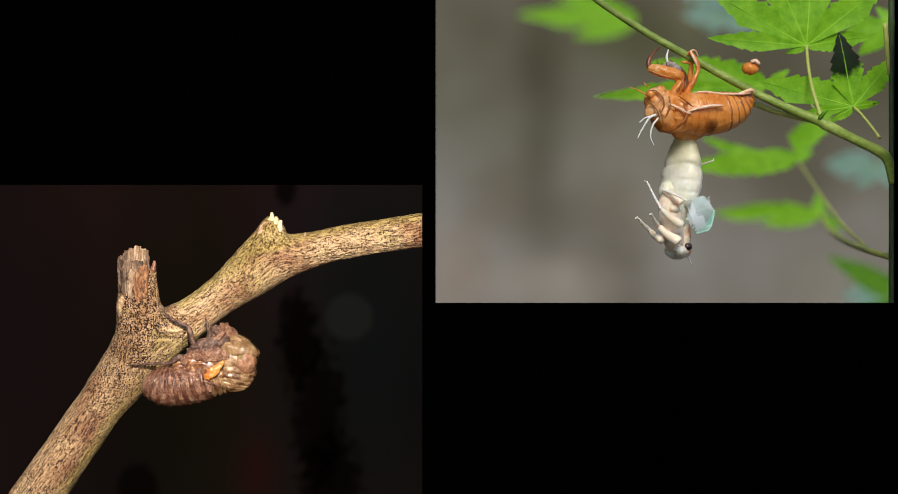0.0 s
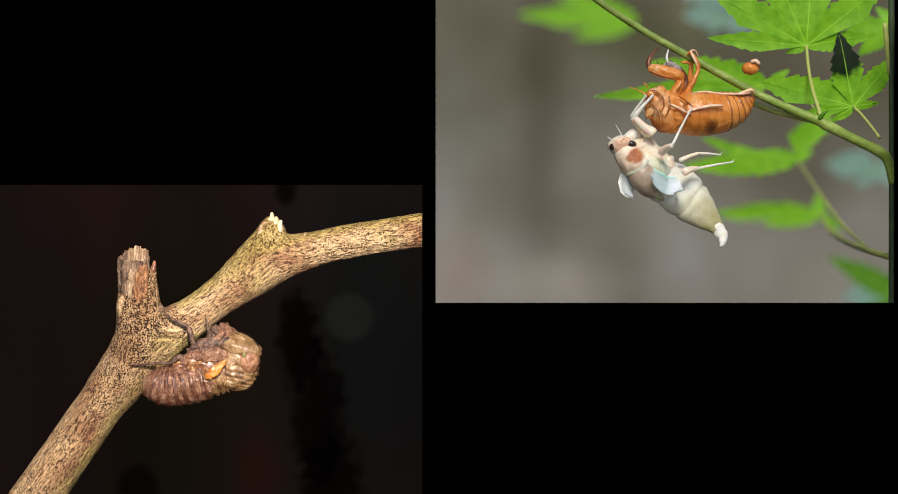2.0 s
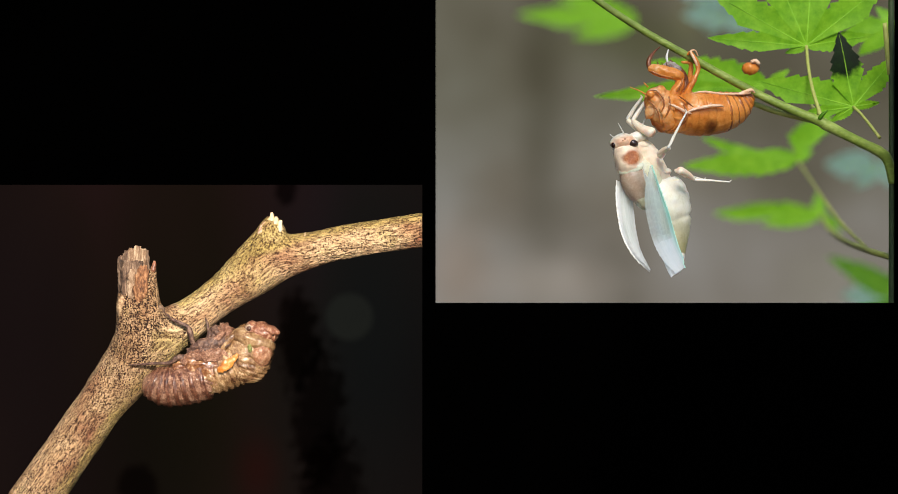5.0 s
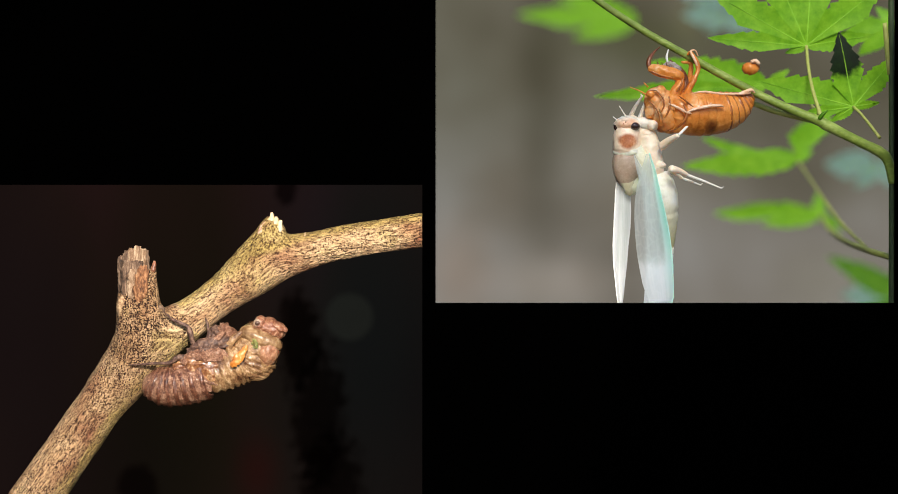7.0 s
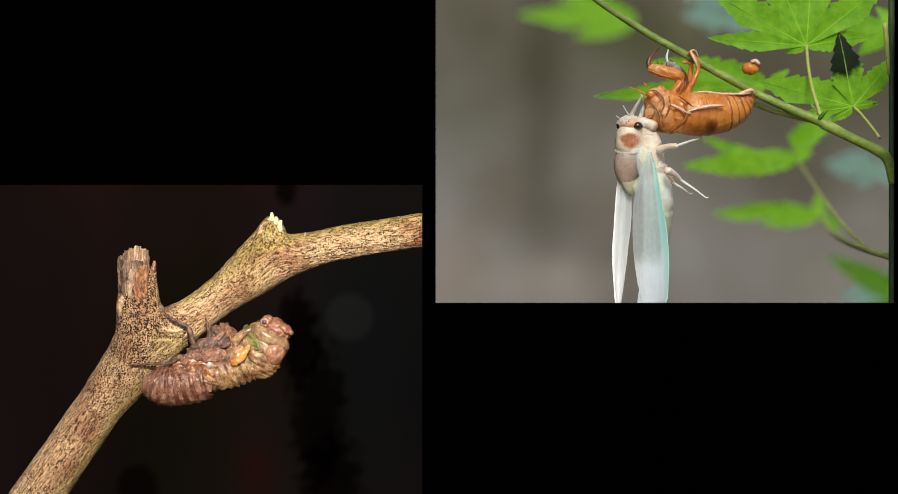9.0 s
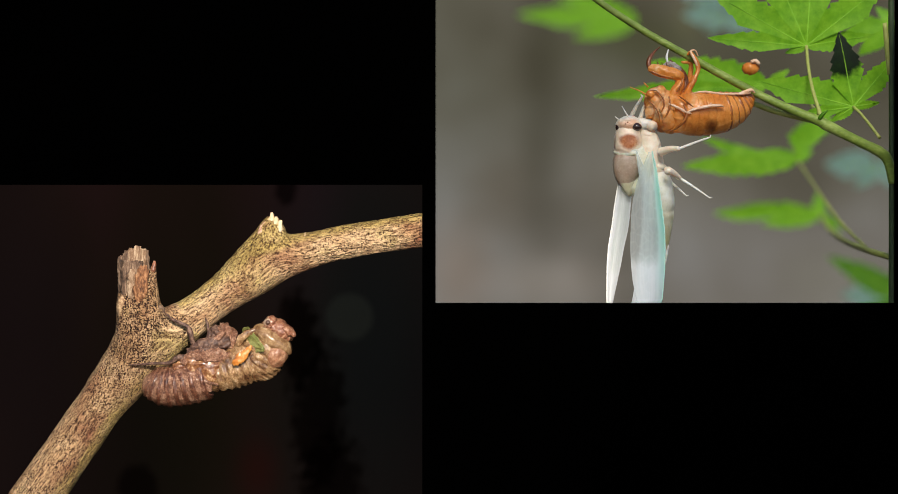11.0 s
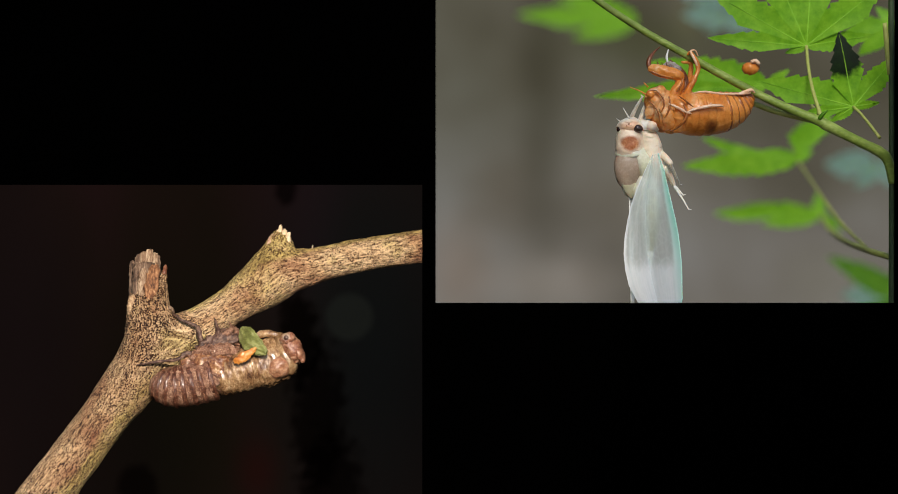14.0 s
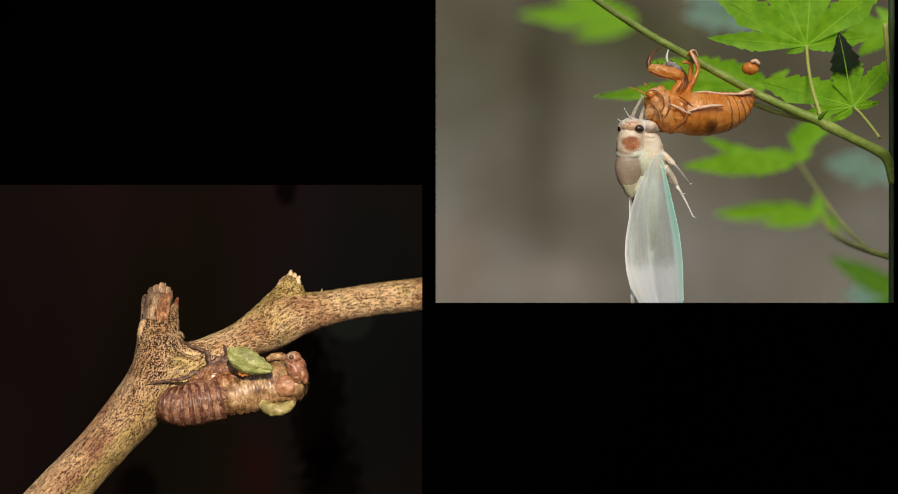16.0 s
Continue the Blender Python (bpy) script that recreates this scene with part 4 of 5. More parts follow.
    leg = swept("thin_leg", [(462, 590, -26, 3.4), (450, 580, -28, 2.8), (428, 568, -30, 1.8), (408, 554, -32, 1.3)], M["pink"], c, "thin pink leg", n=6, steps=3, place=p)
    q = near((0, 0))
    abd = swept("abdomen", [(-112, 4, 0, 22), (-80, 4, 0, 33), (-50, 2, 0, 37), (-22, 0, 0, 38), (4, 0, 0, 30)], M["golden"], c, n=48, steps=12,
                place=q, shape=lambda t, a: 1 - 0.07 * (0.5 + 0.5 * math.cos(2 * math.pi * 10 * t + 0.8 * math.sin(a))) ** 2, lumps=0.06)
    return c, bud, leg, abd, hd, green, root


EMERGING, FAR_BUD, THIN_LEG, SOFT_ABDOMEN, SOFT_HEAD, NEAR_BUD, WING_ROOT = emerging()

# ---- day side: maple sapling ----
SAP = thing("maple_sapling", "green maple sapling with palmate toothed leaves", "sapling")
swept("stem", [(1562, 8300, 10, 16), (1560, 4000, 10, 12), (1559, 900, 10, 8), (1558, 300, 10, 6), (1556, 0, 10, 5), (1555, -260, 10, 4)], M["stem"], SAP,
      "dark upright stem", n=14, steps=10)
swept("twig", [(960, -66, 4, 5), (1040, -2, 4, 5.5), (1118, 50, 4, 6.2), (1200, 97, 5, 6.6), (1300, 152, 6, 7.2), (1370, 186, 6, 7.6), (1432, 212, 6, 9),
               (1446, 220, 6, 9.5), (1500, 247, 7, 8.5), (1538, 266, 8, 9.5), (1552, 284, 9, 9), (1560, 320, 10, 8)], M["twig"], SAP, n=20, steps=10,
      lumps=0.05, grain=400)
swept("side_twig", [(1290, 168, 26, 4), (1340, 190, 26, 5), (1400, 206, 22, 5), (1440, 214, 10, 5)], M["petiole"], SAP, n=10, steps=6)
swept("side_twig", [(1545, 40, 14, 4), (1549, 80, 12, 5), (1553, 130, 11, 4)], M["petiole"], SAP, n=10, steps=4)
swept("stipule", [(1430, 208, -2, 3), (1436, 200, -4, 3.5), (1446, 192, -6, 0.6)], M["leafdeep"], SAP, n=10, steps=4)


def lobe(bm, root, tip, width, sag, teeth, seed, limits):
    """One pointed, toothed lobe with a sunk midrib; near the foot it joins the lobes beside it."""
    n, fold = 30, 0.05 + 0.12 * ((seed * 0.37) % 1.0)
    axis = tip - root
    length = axis.length
    side = axis.cross(Vector((0, 1, 0))).normalized()
    face = Vector((0, -1, 0))
    lines = [[], [], [], [], []]
    for i in range(n + 1):
        t = i / n
        prof = (math.sin(math.pi * min(1, t ** 0.85)) ** 0.8) * (1 - 0.2 * t) if t < 1 else 0
        mid = root + axis * t + Vector((0, 1, 0)) * (sag * t * t)
        for j, q in enumerate((-1, -0.55, 0, 0.55, 1)):
            free = width * prof * ((1 - 0.28 * ((i * teeth / n) % 1.0)) if abs(q) == 1 and t > 0.12 else 1)
            cap = length * t * limits[1 if q > 0 else 0]
            w = (min(free, cap) if free < cap or abs(q) == 1 else cap) * q
            lift = face * (abs(w) * fold)
            wob = Vector((0, 1, 0)) * (0.0005 * noise.noise((mid + side * w) * 110))
            back = axis.normalized() * (abs(w) * 0.22 if free < cap else 0)
            lines[j].append(bm.verts.new(mid + side * w + lift + wob - back))
    for j in range(4):
        for i in range(n):
            bm.faces.new((lines[j][i], lines[j + 1][i], lines[j + 1][i + 1], lines[j][i + 1]))
    # raised vein along the midrib
    for i in range(n - 1):
        p, q = lines[2][i].co, lines[2][i + 1].co
        w = side * (0.00018 * (1 - 0.8 * i / n))
        vs = [bm.verts.new(x) for x in (p - w, p + face * 0.0002, q + face * 0.0002, q - w, p + w, q + w)]
        for f in (bm.faces.new((vs[0], vs[1], vs[2], vs[3])), bm.faces.new((vs[1], vs[4], vs[5], vs[2]))):
            f.material_index = 1


def maple_leaf(foot, d, tips, material, width=0.2, label=""):
    """tips: (u, v, width factor, depth) of each lobe."""
    bm = bmesh.new()
    ang = [math.atan2(foot[1] - tip[1], tip[0] - foot[0]) for tip in tips]
    for k, tip in enumerate(tips):
        gaps = sorted((a - ang[k]) % (2 * math.pi) for j, a in enumerate(ang) if j != k)
        left = gaps[0] if gaps else 3.0
        right = 2 * math.pi - gaps[-1] if gaps else 3.0
        limits = [math.tan(min(g / 2, 1.2)) * 1.02 for g in (right, left)]
        r, t = at(*foot, d), at(tip[0], tip[1], d + (tip[3] if len(tip) > 3 else 0))
        lobe(bm, r, t, (t - r).length * width * (tip[2] if len(tip) > 2 else 1), 0.0012, 9, k + foot[0], limits)
    ob = part("leaf", bm, material, SAP, label)
    ob.data.materials.append(M["leafvein"])
    return ob


maple_leaf((1408, 80), 120, [(1236, 65, 0.62, -10), (1246, -12, 1.05, -6), (1330, -110, 1.1), (1425, -150, 1.15), (1552, -34, 1.0), (1530, 60, 0.75, 10), (1372, 92, 1.2)], M["leaf"],
           0.21, "bright green leaf with seven pointed lobes")
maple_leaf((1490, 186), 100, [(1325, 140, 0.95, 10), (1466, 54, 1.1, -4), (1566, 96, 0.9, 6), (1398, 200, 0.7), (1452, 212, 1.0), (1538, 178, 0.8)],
           M["leafdark"], 0.25, "green leaf with one blackish lobe")
maple_leaf((1560, 40), 700, [(1470, 60, 1.0), (1500, 96, 1.0), (1530, 10, 1.0), (1600, 70, 1.0)], M["leaf"], 0.3)
maple_leaf((1392, 280), 1500, [(1190, 290, 0.55), (1226, 240, 0.75), (1452, 200, 1.9), (1330, 262, 1.0), (1420, 262, 1.2)], M["leaf"], 0.25)
maple_leaf((1432, 376), 2700, [(1246, 372, 0.6), (1428, 336, 1.5), (1330, 392, 0.7), (1474, 402, 1.0)], M["leaf"], 0.24)
maple_leaf((1340, 148), 640, [(1036, 168, 0.36), (1130, 108, 0.8), (1200, 178, 0.7), (1380, 120, 1.0)], M["leaf"], 0.22)
maple_leaf((1112, 36), 5600, [(902, 24, 0.6), (970, -10, 0.8), (1000, 66, 0.8)], M["leaf"], 0.22, "far green leaf")
maple_leaf((1600, 530), 3200, [(1444, 446, 0.7), (1480, 548, 0.7)], M["leafdeep"], 0.22)
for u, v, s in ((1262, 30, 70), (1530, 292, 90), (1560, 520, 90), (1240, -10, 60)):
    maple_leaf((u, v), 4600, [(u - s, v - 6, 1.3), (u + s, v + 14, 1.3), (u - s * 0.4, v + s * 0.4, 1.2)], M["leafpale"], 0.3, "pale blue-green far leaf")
for rows in ([(1408, 80, 120, 3), (1412, 120, 90, 3), (1420, 160, 40, 3.2), (1434, 205, 6, 4)],
             [(1490, 186, 100, 2.6), (1508, 204, 60, 2.6), (1536, 240, 9, 3)],
             [(1392, 280, 1500, 3), (1425, 328, 1100, 3.2), (1470, 390, 700, 3.4), (1516, 436, 400, 4)],
             [(1432, 376, 2700, 5), (1446, 398, 1500, 6), (1470, 418, 600, 6), (1512, 436, 200, 6), (1580, 456, 50, 6)],
             [(1340, 148, 640, 3), (1400, 170, 330, 3), (1440, 210, 10, 3)]):
    swept("petiole", rows, M["petiole"], SAP, n=8, steps=6)
bud = swept("seed_wing", [(1298, 124, 110, 6), (1305, 120, 110, 11), (1315, 119, 110, 11), (1323, 113, 110, 6)], M["amber"], SAP, "orange brown winged seed", n=16, steps=4, lumps=0.2)
swept("seed_tip", [(1311, 108, 100, 3), (1319, 106, 100, 4), (1326, 112, 100, 3)], M["pinkdry"], SAP, n=10, steps=3, lumps=0.2)

# ---- day side: the amber husk on the twig ----
AH = thing("cicada_husk", "empty translucent amber cicada nymph skin hooked on the twig", "insect husk")
ax = spline([(1186, 198, -20, 33), (1212, 199, -15, 36), (1240, 198, -8, 36), (1266, 194, -1, 33), (1288, 186, 5, 26), (1304, 174, 8, 15), (1313, 163, 8, 5)], 8)
for k in range(11):
    i0, i1 = k * 4 + 1, min(k * 4 + 7, len(ax) - 1)
    seg = [tuple(ax[i]) for i in range(i0, i1 + 1, 2)]
    seg = [(u, v, d, r * (1.0 + 0.06 * j / max(1, len(seg) - 1))) for j, (u, v, d, r) in enumerate(seg)]
    if len(seg) > 1:
        crease(swept("abdomen_ring", seg, M["amber"], AH, n=64, steps=6, lumps=0.012), 0.9, 330, (1.3, 1, 0.6), k)
        if k > 3:
            (u, v, d, r), (u2, v2, _, _) = seg[-1], seg[-2]
            w = Vector((u - u2, v - v2)).normalized() * 2.6
            swept("ring_edge", [(u - w.x, v - w.y, d - 0.6, r * 0.99), (u, v, d, r * 1.012), (u + w.x, v + w.y, d + 0.6, r * 0.98)], M["amberband"], AH, n=48, steps=4, lumps=0.02, grain=600)
crease(ball("thorax", 1172, 194, -6, 37, 39, 32, M["amber"], AH, tilt=-20, lumps=0.1, grain=400, seg=64), 2.4, 260, (1, 1, 0.7), 1)
BULGE = crease(ball("torn_back", 1200, 214, 0, 36, 32, 26, M["amber"], AH, "bulging torn back of the skin", tilt=-25, lumps=0.08, grain=500, seg=40), 1.5, 400, seed=6)
crease(ball("head_case", 1146, 174, -6, 20, 25, 24, M["amber"], AH, tilt=-25, lumps=0.12, grain=500, seg=56), 2.4, 330, seed=2)
ball("eye_case", 1136, 164, -24, 8, 8, 8, M["amber"], AH)
crease(ball("snout", 1136, 192, -10, 10, 16, 15, M["amber"], AH, tilt=-20, lumps=0.15, grain=500, seg=40), 2, 380, seed=3)
crease(swept("wing_case", [(1178, 176, -34, 4), (1192, 190, -40, 15, 5), (1192, 212, -38, 18, 5), (1176, 228, -26, 6, 4)], M["amber"], AH, n=32, steps=8, lumps=0.06), 1.2, 420, seed=4)
crease(swept("wing_case", [(1154, 188, -34, 4), (1166, 200, -38, 11, 5), (1168, 216, -32, 11, 5), (1160, 226, -22, 3)], M["amber"], AH, n=28, steps=8, lumps=0.08), 1.2, 420, seed=5)
# dark seams where the cases meet, and folds of the face
for k, rows in enumerate(([(1194, 182, -53, 1.2), (1199, 198, -55, 2.2), (1192, 214, -53, 2.6), (1178, 225, -38, 2), (1170, 228, -30, 1)], [(1168, 168, -42, 1.2), (1170, 180, -44, 2), (1166, 196, -44, 1.6), (1160, 206, -42, 0.8)],
                          [(1146, 158, -34, 0.8), (1156, 168, -37, 1.6), (1160, 182, -40, 1.4), (1154, 196, -40, 0.8)], [(1132, 176, -28, 0.8), (1142, 184, -32, 1.4), (1150, 198, -36, 1.2), (1152, 212, -34, 0.6)],
                          [(1186, 168, -42, 1), (1198, 176, -51, 1.6), (1210, 186, -51, 1), (1214, 194, -51, 0.6)])):
    swept("dark_seam", rows, M["amberband"], AH, n=10, steps=7, lumps=0.25, grain=1500)
for k, rows in enumerate(([(1198, 196, -55, 1.1), (1212, 191, -56, 2.5), (1238, 185, -55, 2.7), (1258, 184, -51, 2), (1264, 186, -47, 0.75)], [(1166, 180, -46, 0.75), (1180, 186, -48, 2), (1200, 196, -55, 2.1), (1208, 198, -55, 0.75)],
                          [(1206, 164, -24, 1.1), (1226, 160, -26, 2), (1252, 163, -26, 2.2), (1284, 164, -22, 2.1), (1310, 162, -12, 1.5)], [(1240, 160, -20, 1.5), (1244, 174, -34, 1.5), (1240, 182, -47, 0.9)],
                          [(1132, 158, -28, 0.75), (1142, 156, -32, 1.5), (1152, 160, -34, 0.9)])):
    crease(swept("pale_fold", rows, M["pinkdry"], AH, "pale dry fold of skin" if k == 0 else "", n=14, steps=8, lumps=0.25, grain=1200), 0.7, 900, seed=k)
crease(limb("foreleg", [(1172, 184, -16, 10), (1178, 164, -20, 10), (1186, 150, -20, 8.5), (1188, 140, -20, 6)], M["amber"], AH, "stout amber digging foreleg", n=30), 1.8, 480, seed=3)
crease(swept("foreleg_thigh", [(1193, 138, -20, 6, 6), (1184, 131, -22, 9, 8), (1168, 127, -22, 10.5, 8), (1152, 123, -21, 10.5, 8), (1140, 120, -20, 8, 6), (1132, 120, -18, 4)], M["amber"], AH, n=30, steps=8, lumps=0.05), 1.4, 520, seed=4)
for rows in ([(1182, 160, -32, 1), (1190, 146, -31, 1.8), (1192, 136, -29, 1)], [(1136, 124, -29, 1), (1154, 131, -31, 1.6), (1176, 136, -31, 1.2)]):
    swept("dark_seam", rows, M["amberband"], AH, n=8, steps=6)
crease(swept("grey_membrane", [(1156, 116, -14, 3), (1168, 113, -16, 6, 3), (1180, 117, -16, 7, 3), (1190, 122, -14, 3)], M["greydry"], AH, "grey dry membrane", n=18, steps=6, lumps=0.3, grain=1200), 2, 700, seed=8)
for u, v in ((1150, 111), (1158, 113), (1166, 114), (1174, 117)):
    swept("spine", [(u, v + 5, -22, 1.8), (u - 1, v, -22, 1.2), (u - 3, v - 5, -20, 0.3)], M["amberdark"], AH, n=6, steps=2)
limb("foreleg_claw", [(1139, 124, -18, 4), (1133, 114, -16, 4.4), (1134, 103, -14, 4), (1141, 92, -10, 2.6), (1152, 82, -4, 0.8)], M["amberdark"], AH, "dark hooked claw", n=10)
limb("foreleg", [(1188, 170, 8, 6), (1196, 152, 8, 6), (1197, 136, 8, 4.5), (1188, 122, 6, 5), (1176, 112, 4, 3.6), (1170, 104, 2, 1)], M["amberdark"], AH, n=10)
crease(limb("middle_leg", [(1196, 172, -14, 6), (1202, 156, -16, 5.4), (1211, 140, -16, 5), (1217, 128, -14, 3.6), (1219, 116, -12, 4.2), (1214, 102, -10, 3.6), (1205, 91, -6, 2.8), (1200, 96, -4, 1.4)],
            M["amber"], AH, n=20), 1.0, 700, seed=5)
limb("middle_leg_foot", [(1219, 118, -13, 2.6), (1213, 104, -14, 2.4), (1206, 90, -10, 2), (1214, 88, -6, 1.4), (1219, 98, -4, 1)], M["pinkdry"], AH, "pale pinkish gripping foot", n=12)
limb("middle_leg", [(1200, 165, 10, 5), (1204, 140, 12, 4.6), (1206, 112, 10, 4), (1190, 108, 6, 2)], M["amber"], AH, n=9)
limb("hind_leg", [(1290, 164, -16, 2.4), (1302, 160, -14, 3.4), (1312, 157, -12, 3), (1318, 162, -10, 1.4)], M["pinkdry"], AH, n=12)
swept("antenna", [(1128, 165, -20, 1.8), (1116, 158, -22, 1.2), (1100, 152, -22, 0.7)], M["amber"], AH, n=6, steps=3)
swept("antenna", [(1132, 152, -14, 1.6), (1124, 144, -14, 1)], M["amber"], AH, n=6, steps=2)
swept("white_hook", [(1167, 112, -4, 1.5), (1164, 100, -4, 2.2), (1167, 86, -2, 0.8)], M["thread"], AH, "white dry membrane tip", n=8, steps=4)
THREADS = [swept("white_thread", rows, M["thread"], AH, "white thread of old breathing tube", n=6, steps=6)
           for rows in ([(1146, 200, -30, 2.4), (1134, 206, -32, 2), (1121, 226, -32, 1.6), (1113, 242, -32, 1)], [(1150, 206, -30, 2), (1140, 218, -33, 1.6), (1136, 238, -32, 1.4), (1142, 254, -30, 0.8)],
                        [(1140, 202, -26, 1.6), (1126, 206, -28, 1.4), (1116, 214, -28, 0.8)])]

# ---- day side: the pale cicada ----
O = (1105, 270)
L_ = near(O)
CIC = thing("cicada", "freshly moulted pale cicada with soft white wings", "insect")
FACE = crease(ball("head", 1101, 220, -4, 24, 17, 24, M["headskin"], CIC, "ivory head with a peach face", place=L_, tilt=-4, lumps=0.08, grain=500, seg=40), 0.8, 380)
ball("forehead", 1097, 212, -12, 12, 7, 14, M["headskin"], FACE, place=L_, lumps=0.08, grain=600)
ball("eye", 1112, 223, -21, 9.5, 7.2, 9, M["black"], FACE, "shiny black eye", place=L_, tilt=-8)
ball("eye", 1081, 223, -10, 4.5, 6, 6, M["black"], FACE, "shiny black eye", place=L_)
for u, v in ((1092, 218), (1096, 215.5), (1100, 218)):
    ball("ocellus", u, v, -27.2, 1.4, 1.4, 1, M["rust"], FACE, place=L_, seg=10)
swept("antenna", [(1098, 206, -18, 1.6), (1092, 197, -22, 1.1), (1086, 187, -24, 0.6)], M["ivory"], FACE, n=6, steps=3, place=L_)
swept("antenna", [(1086, 212, -6, 1.4), (1076, 204, -6, 0.6)], M["ivory"], FACE, n=6, steps=2, place=L_)
swept("pronotum", [(1100, 226, -4, 22, 21), (1099, 242, -5, 24, 24), (1099, 258, -4, 25, 25), (1099, 268, -3, 24, 23)], M["neck"], CIC, "peach neck shield with a rust coloured saddle", n=48, steps=8, place=L_, lumps=0.06, grain=500)
swept("collar", [(1076, 264, -6, 5, 2.5), (1086, 268, -20, 5.5, 2), (1102, 268, -26, 5.5, 2), (1118, 263, -20, 6, 2.2), (1126, 256, -8, 6, 3)], M["cream"], CIC, "pale green collar", n=12, steps=6, place=L_)
swept("mesonotum", [(1099, 264, -2, 20, 20), (1098, 278, -3, 24.5, 24), (1097, 294, -3, 24.5, 24), (1096, 309, -3, 20, 20), (1097, 321, -3, 13, 14), (1099, 329, -2, 5, 6)],
      M["mauve"], CIC, "smooth mauve brown back", n=40, steps=7, place=L_)
swept("scutellum", [(1096, 308, -10, 14, 9), (1097, 320, -10, 12, 8), (1099, 332, -8, 8, 6), (1102, 342, -4, 3, 3)], M["scutellum"], CIC, n=14, steps=5, place=L_, shape=ringed(4, 0.06), lumps=0.1)
ball("waist", 1103, 322, 2, 17, 20, 16, M["cream"], CIC, place=L_, lumps=0.1, grain=500)
crease(swept("chest", [(1122, 224, 2, 12), (1134, 242, 0, 18), (1138, 262, 0, 20), (1142, 284, 0, 19), (1146, 302, 0, 17), (1147, 316, 0, 11), (1147, 323, 0, 4)], M["peach"], CIC, "peach coloured chest with leg sockets", n=44,
      steps=9, place=L_, lumps=0.06, grain=500), 0.9, 300, (1, 1, 1.6), 7)
for k, (u0, v0, u1, v1, r) in enumerate(((1114, 215, 1150, 221, 10), (1124, 234, 1148, 240, 9), (1130, 252, 1154, 252, 9), (1134, 270, 1158, 266, 8), (1140, 290, 1164, 292, 9))):
    crease(swept("leg_socket", [(u0, v0, -6, r * 0.7), (u0 * 0.6 + u1 * 0.4, v0 * 0.6 + v1 * 0.4, -9, r), (u0 * 0.25 + u1 * 0.75, v0 * 0.25 + v1 * 0.75, -8, r * 0.8), (u1, v1, -4, r * 0.4)], M["ivory" if k in (0, 3) else "peach"], CIC, n=26, steps=7,
                 place=L_, lumps=0.1, grain=400), 0.6, 400, seed=k)
swept("flank", [(1112, 262, -12, 12), (1124, 285, -10, 16), (1132, 305, -6, 14), (1140, 322, -2, 8)], M["cream"], CIC, n=24, steps=5, place=L_, lumps=0.08)


def abdomen():
    """Hangs down from its own origin, softly ringed."""
    p = near((0, 0))
    prof = [(0, 26), (12, 36), (32, 43), (56, 44), (82, 39), (106, 30), (128, 20), (144, 12), (152, 6)]
    root = swept("abdomen", [(0, y, 0, r, r * 0.62) for y, r in prof], M["abdomen"], CIC, "smooth cream abdomen with an olive tip", n=44, steps=9, place=p, lumps=0.03, grain=400,
                 shape=lambda t, a: 1 - 0.022 * (0.5 + 0.5 * math.cos(2 * math.pi * 9 * t)) ** 4 - 0.07 * math.exp(-((t - 0.46 - 0.015 * math.sin(2 * a)) / 0.016) ** 2))
    swept("tail_flap", [(0, 134, 0, 11), (-2, 148, 0, 13, 8), (-7, 159, 0, 10, 6), (-15, 165, 0, 6, 3), (-22, 166, 0, 2, 1)], M["ivory"], root, n=12, steps=4, place=p, lumps=0.2)
    return root


ABD = abdomen()


def edge(table, t):
    """A smooth value along a wing from evenly spaced numbers."""
    k = min(max(t, 0.0), 0.9999) * (len(table) - 1)
    i = int(k)
    f = k - i
    return table[i] * (1 - f) + table[i + 1] * f


def wing_piece(name, length, t0, t1, left, right, rib=0, material="wing"):
    """One scale-like piece of a soft wing between two edges, gently vaulted; it hangs from its upper end."""
    bm = bmesh.new()
    downs = (0, 0.34, 0.67, 1)
    across = (0, 0.07, 0.14, 0.22, 0.30, 0.40, 0.50, 0.58, 0.66, 0.75, 0.82, 0.89, 0.95, 1)
    rows, place = [], []
    for g in downs:
        t = t0 + (t1 - t0) * g
        a, b = edge(left, t), edge(right, t)
        rows.append([(a + (b - a) * f, -5.5 * math.sin(math.pi * f) * min(1.0, t * 5) + 0.5 * math.sin(9 * f + t * 3), -length * g) for f in across])
        place += [(1 - f if rib < 0 else f, t, 0.0) for f in across]
    vs = [[bm.verts.new((x * STEP, y * STEP, z * STEP)) for x, y, z in row] for row in rows]
    for j in range(len(downs) - 1):
        for i in range(len(across) - 1):
            bm.faces.new((vs[j][i], vs[j][i + 1], vs[j + 1][i + 1], vs[j + 1][i]))
    ob = part(name, bm, M[material], CIC)
    ob.data.attributes.new("wing", "FLOAT_VECTOR", "POINT").data.foreach_set("vector", np.array(place, np.float32).ravel())
    p = near((0, 0))
    if rib:
        outer = right if rib > 0 else left
        swept("front_vein", [(edge(outer, t0), -1.5, 0, 1.2), (edge(outer, (t0 + t1) / 2), length / 2, 0, 1.2), (edge(outer, t1), length + 1.5, 0, 1.2)], M["rib" if rib > 0 else "thread"], ob, "turquoise front vein" if rib > 0 else "white front vein", n=8,
              steps=3, place=p)
    return ob


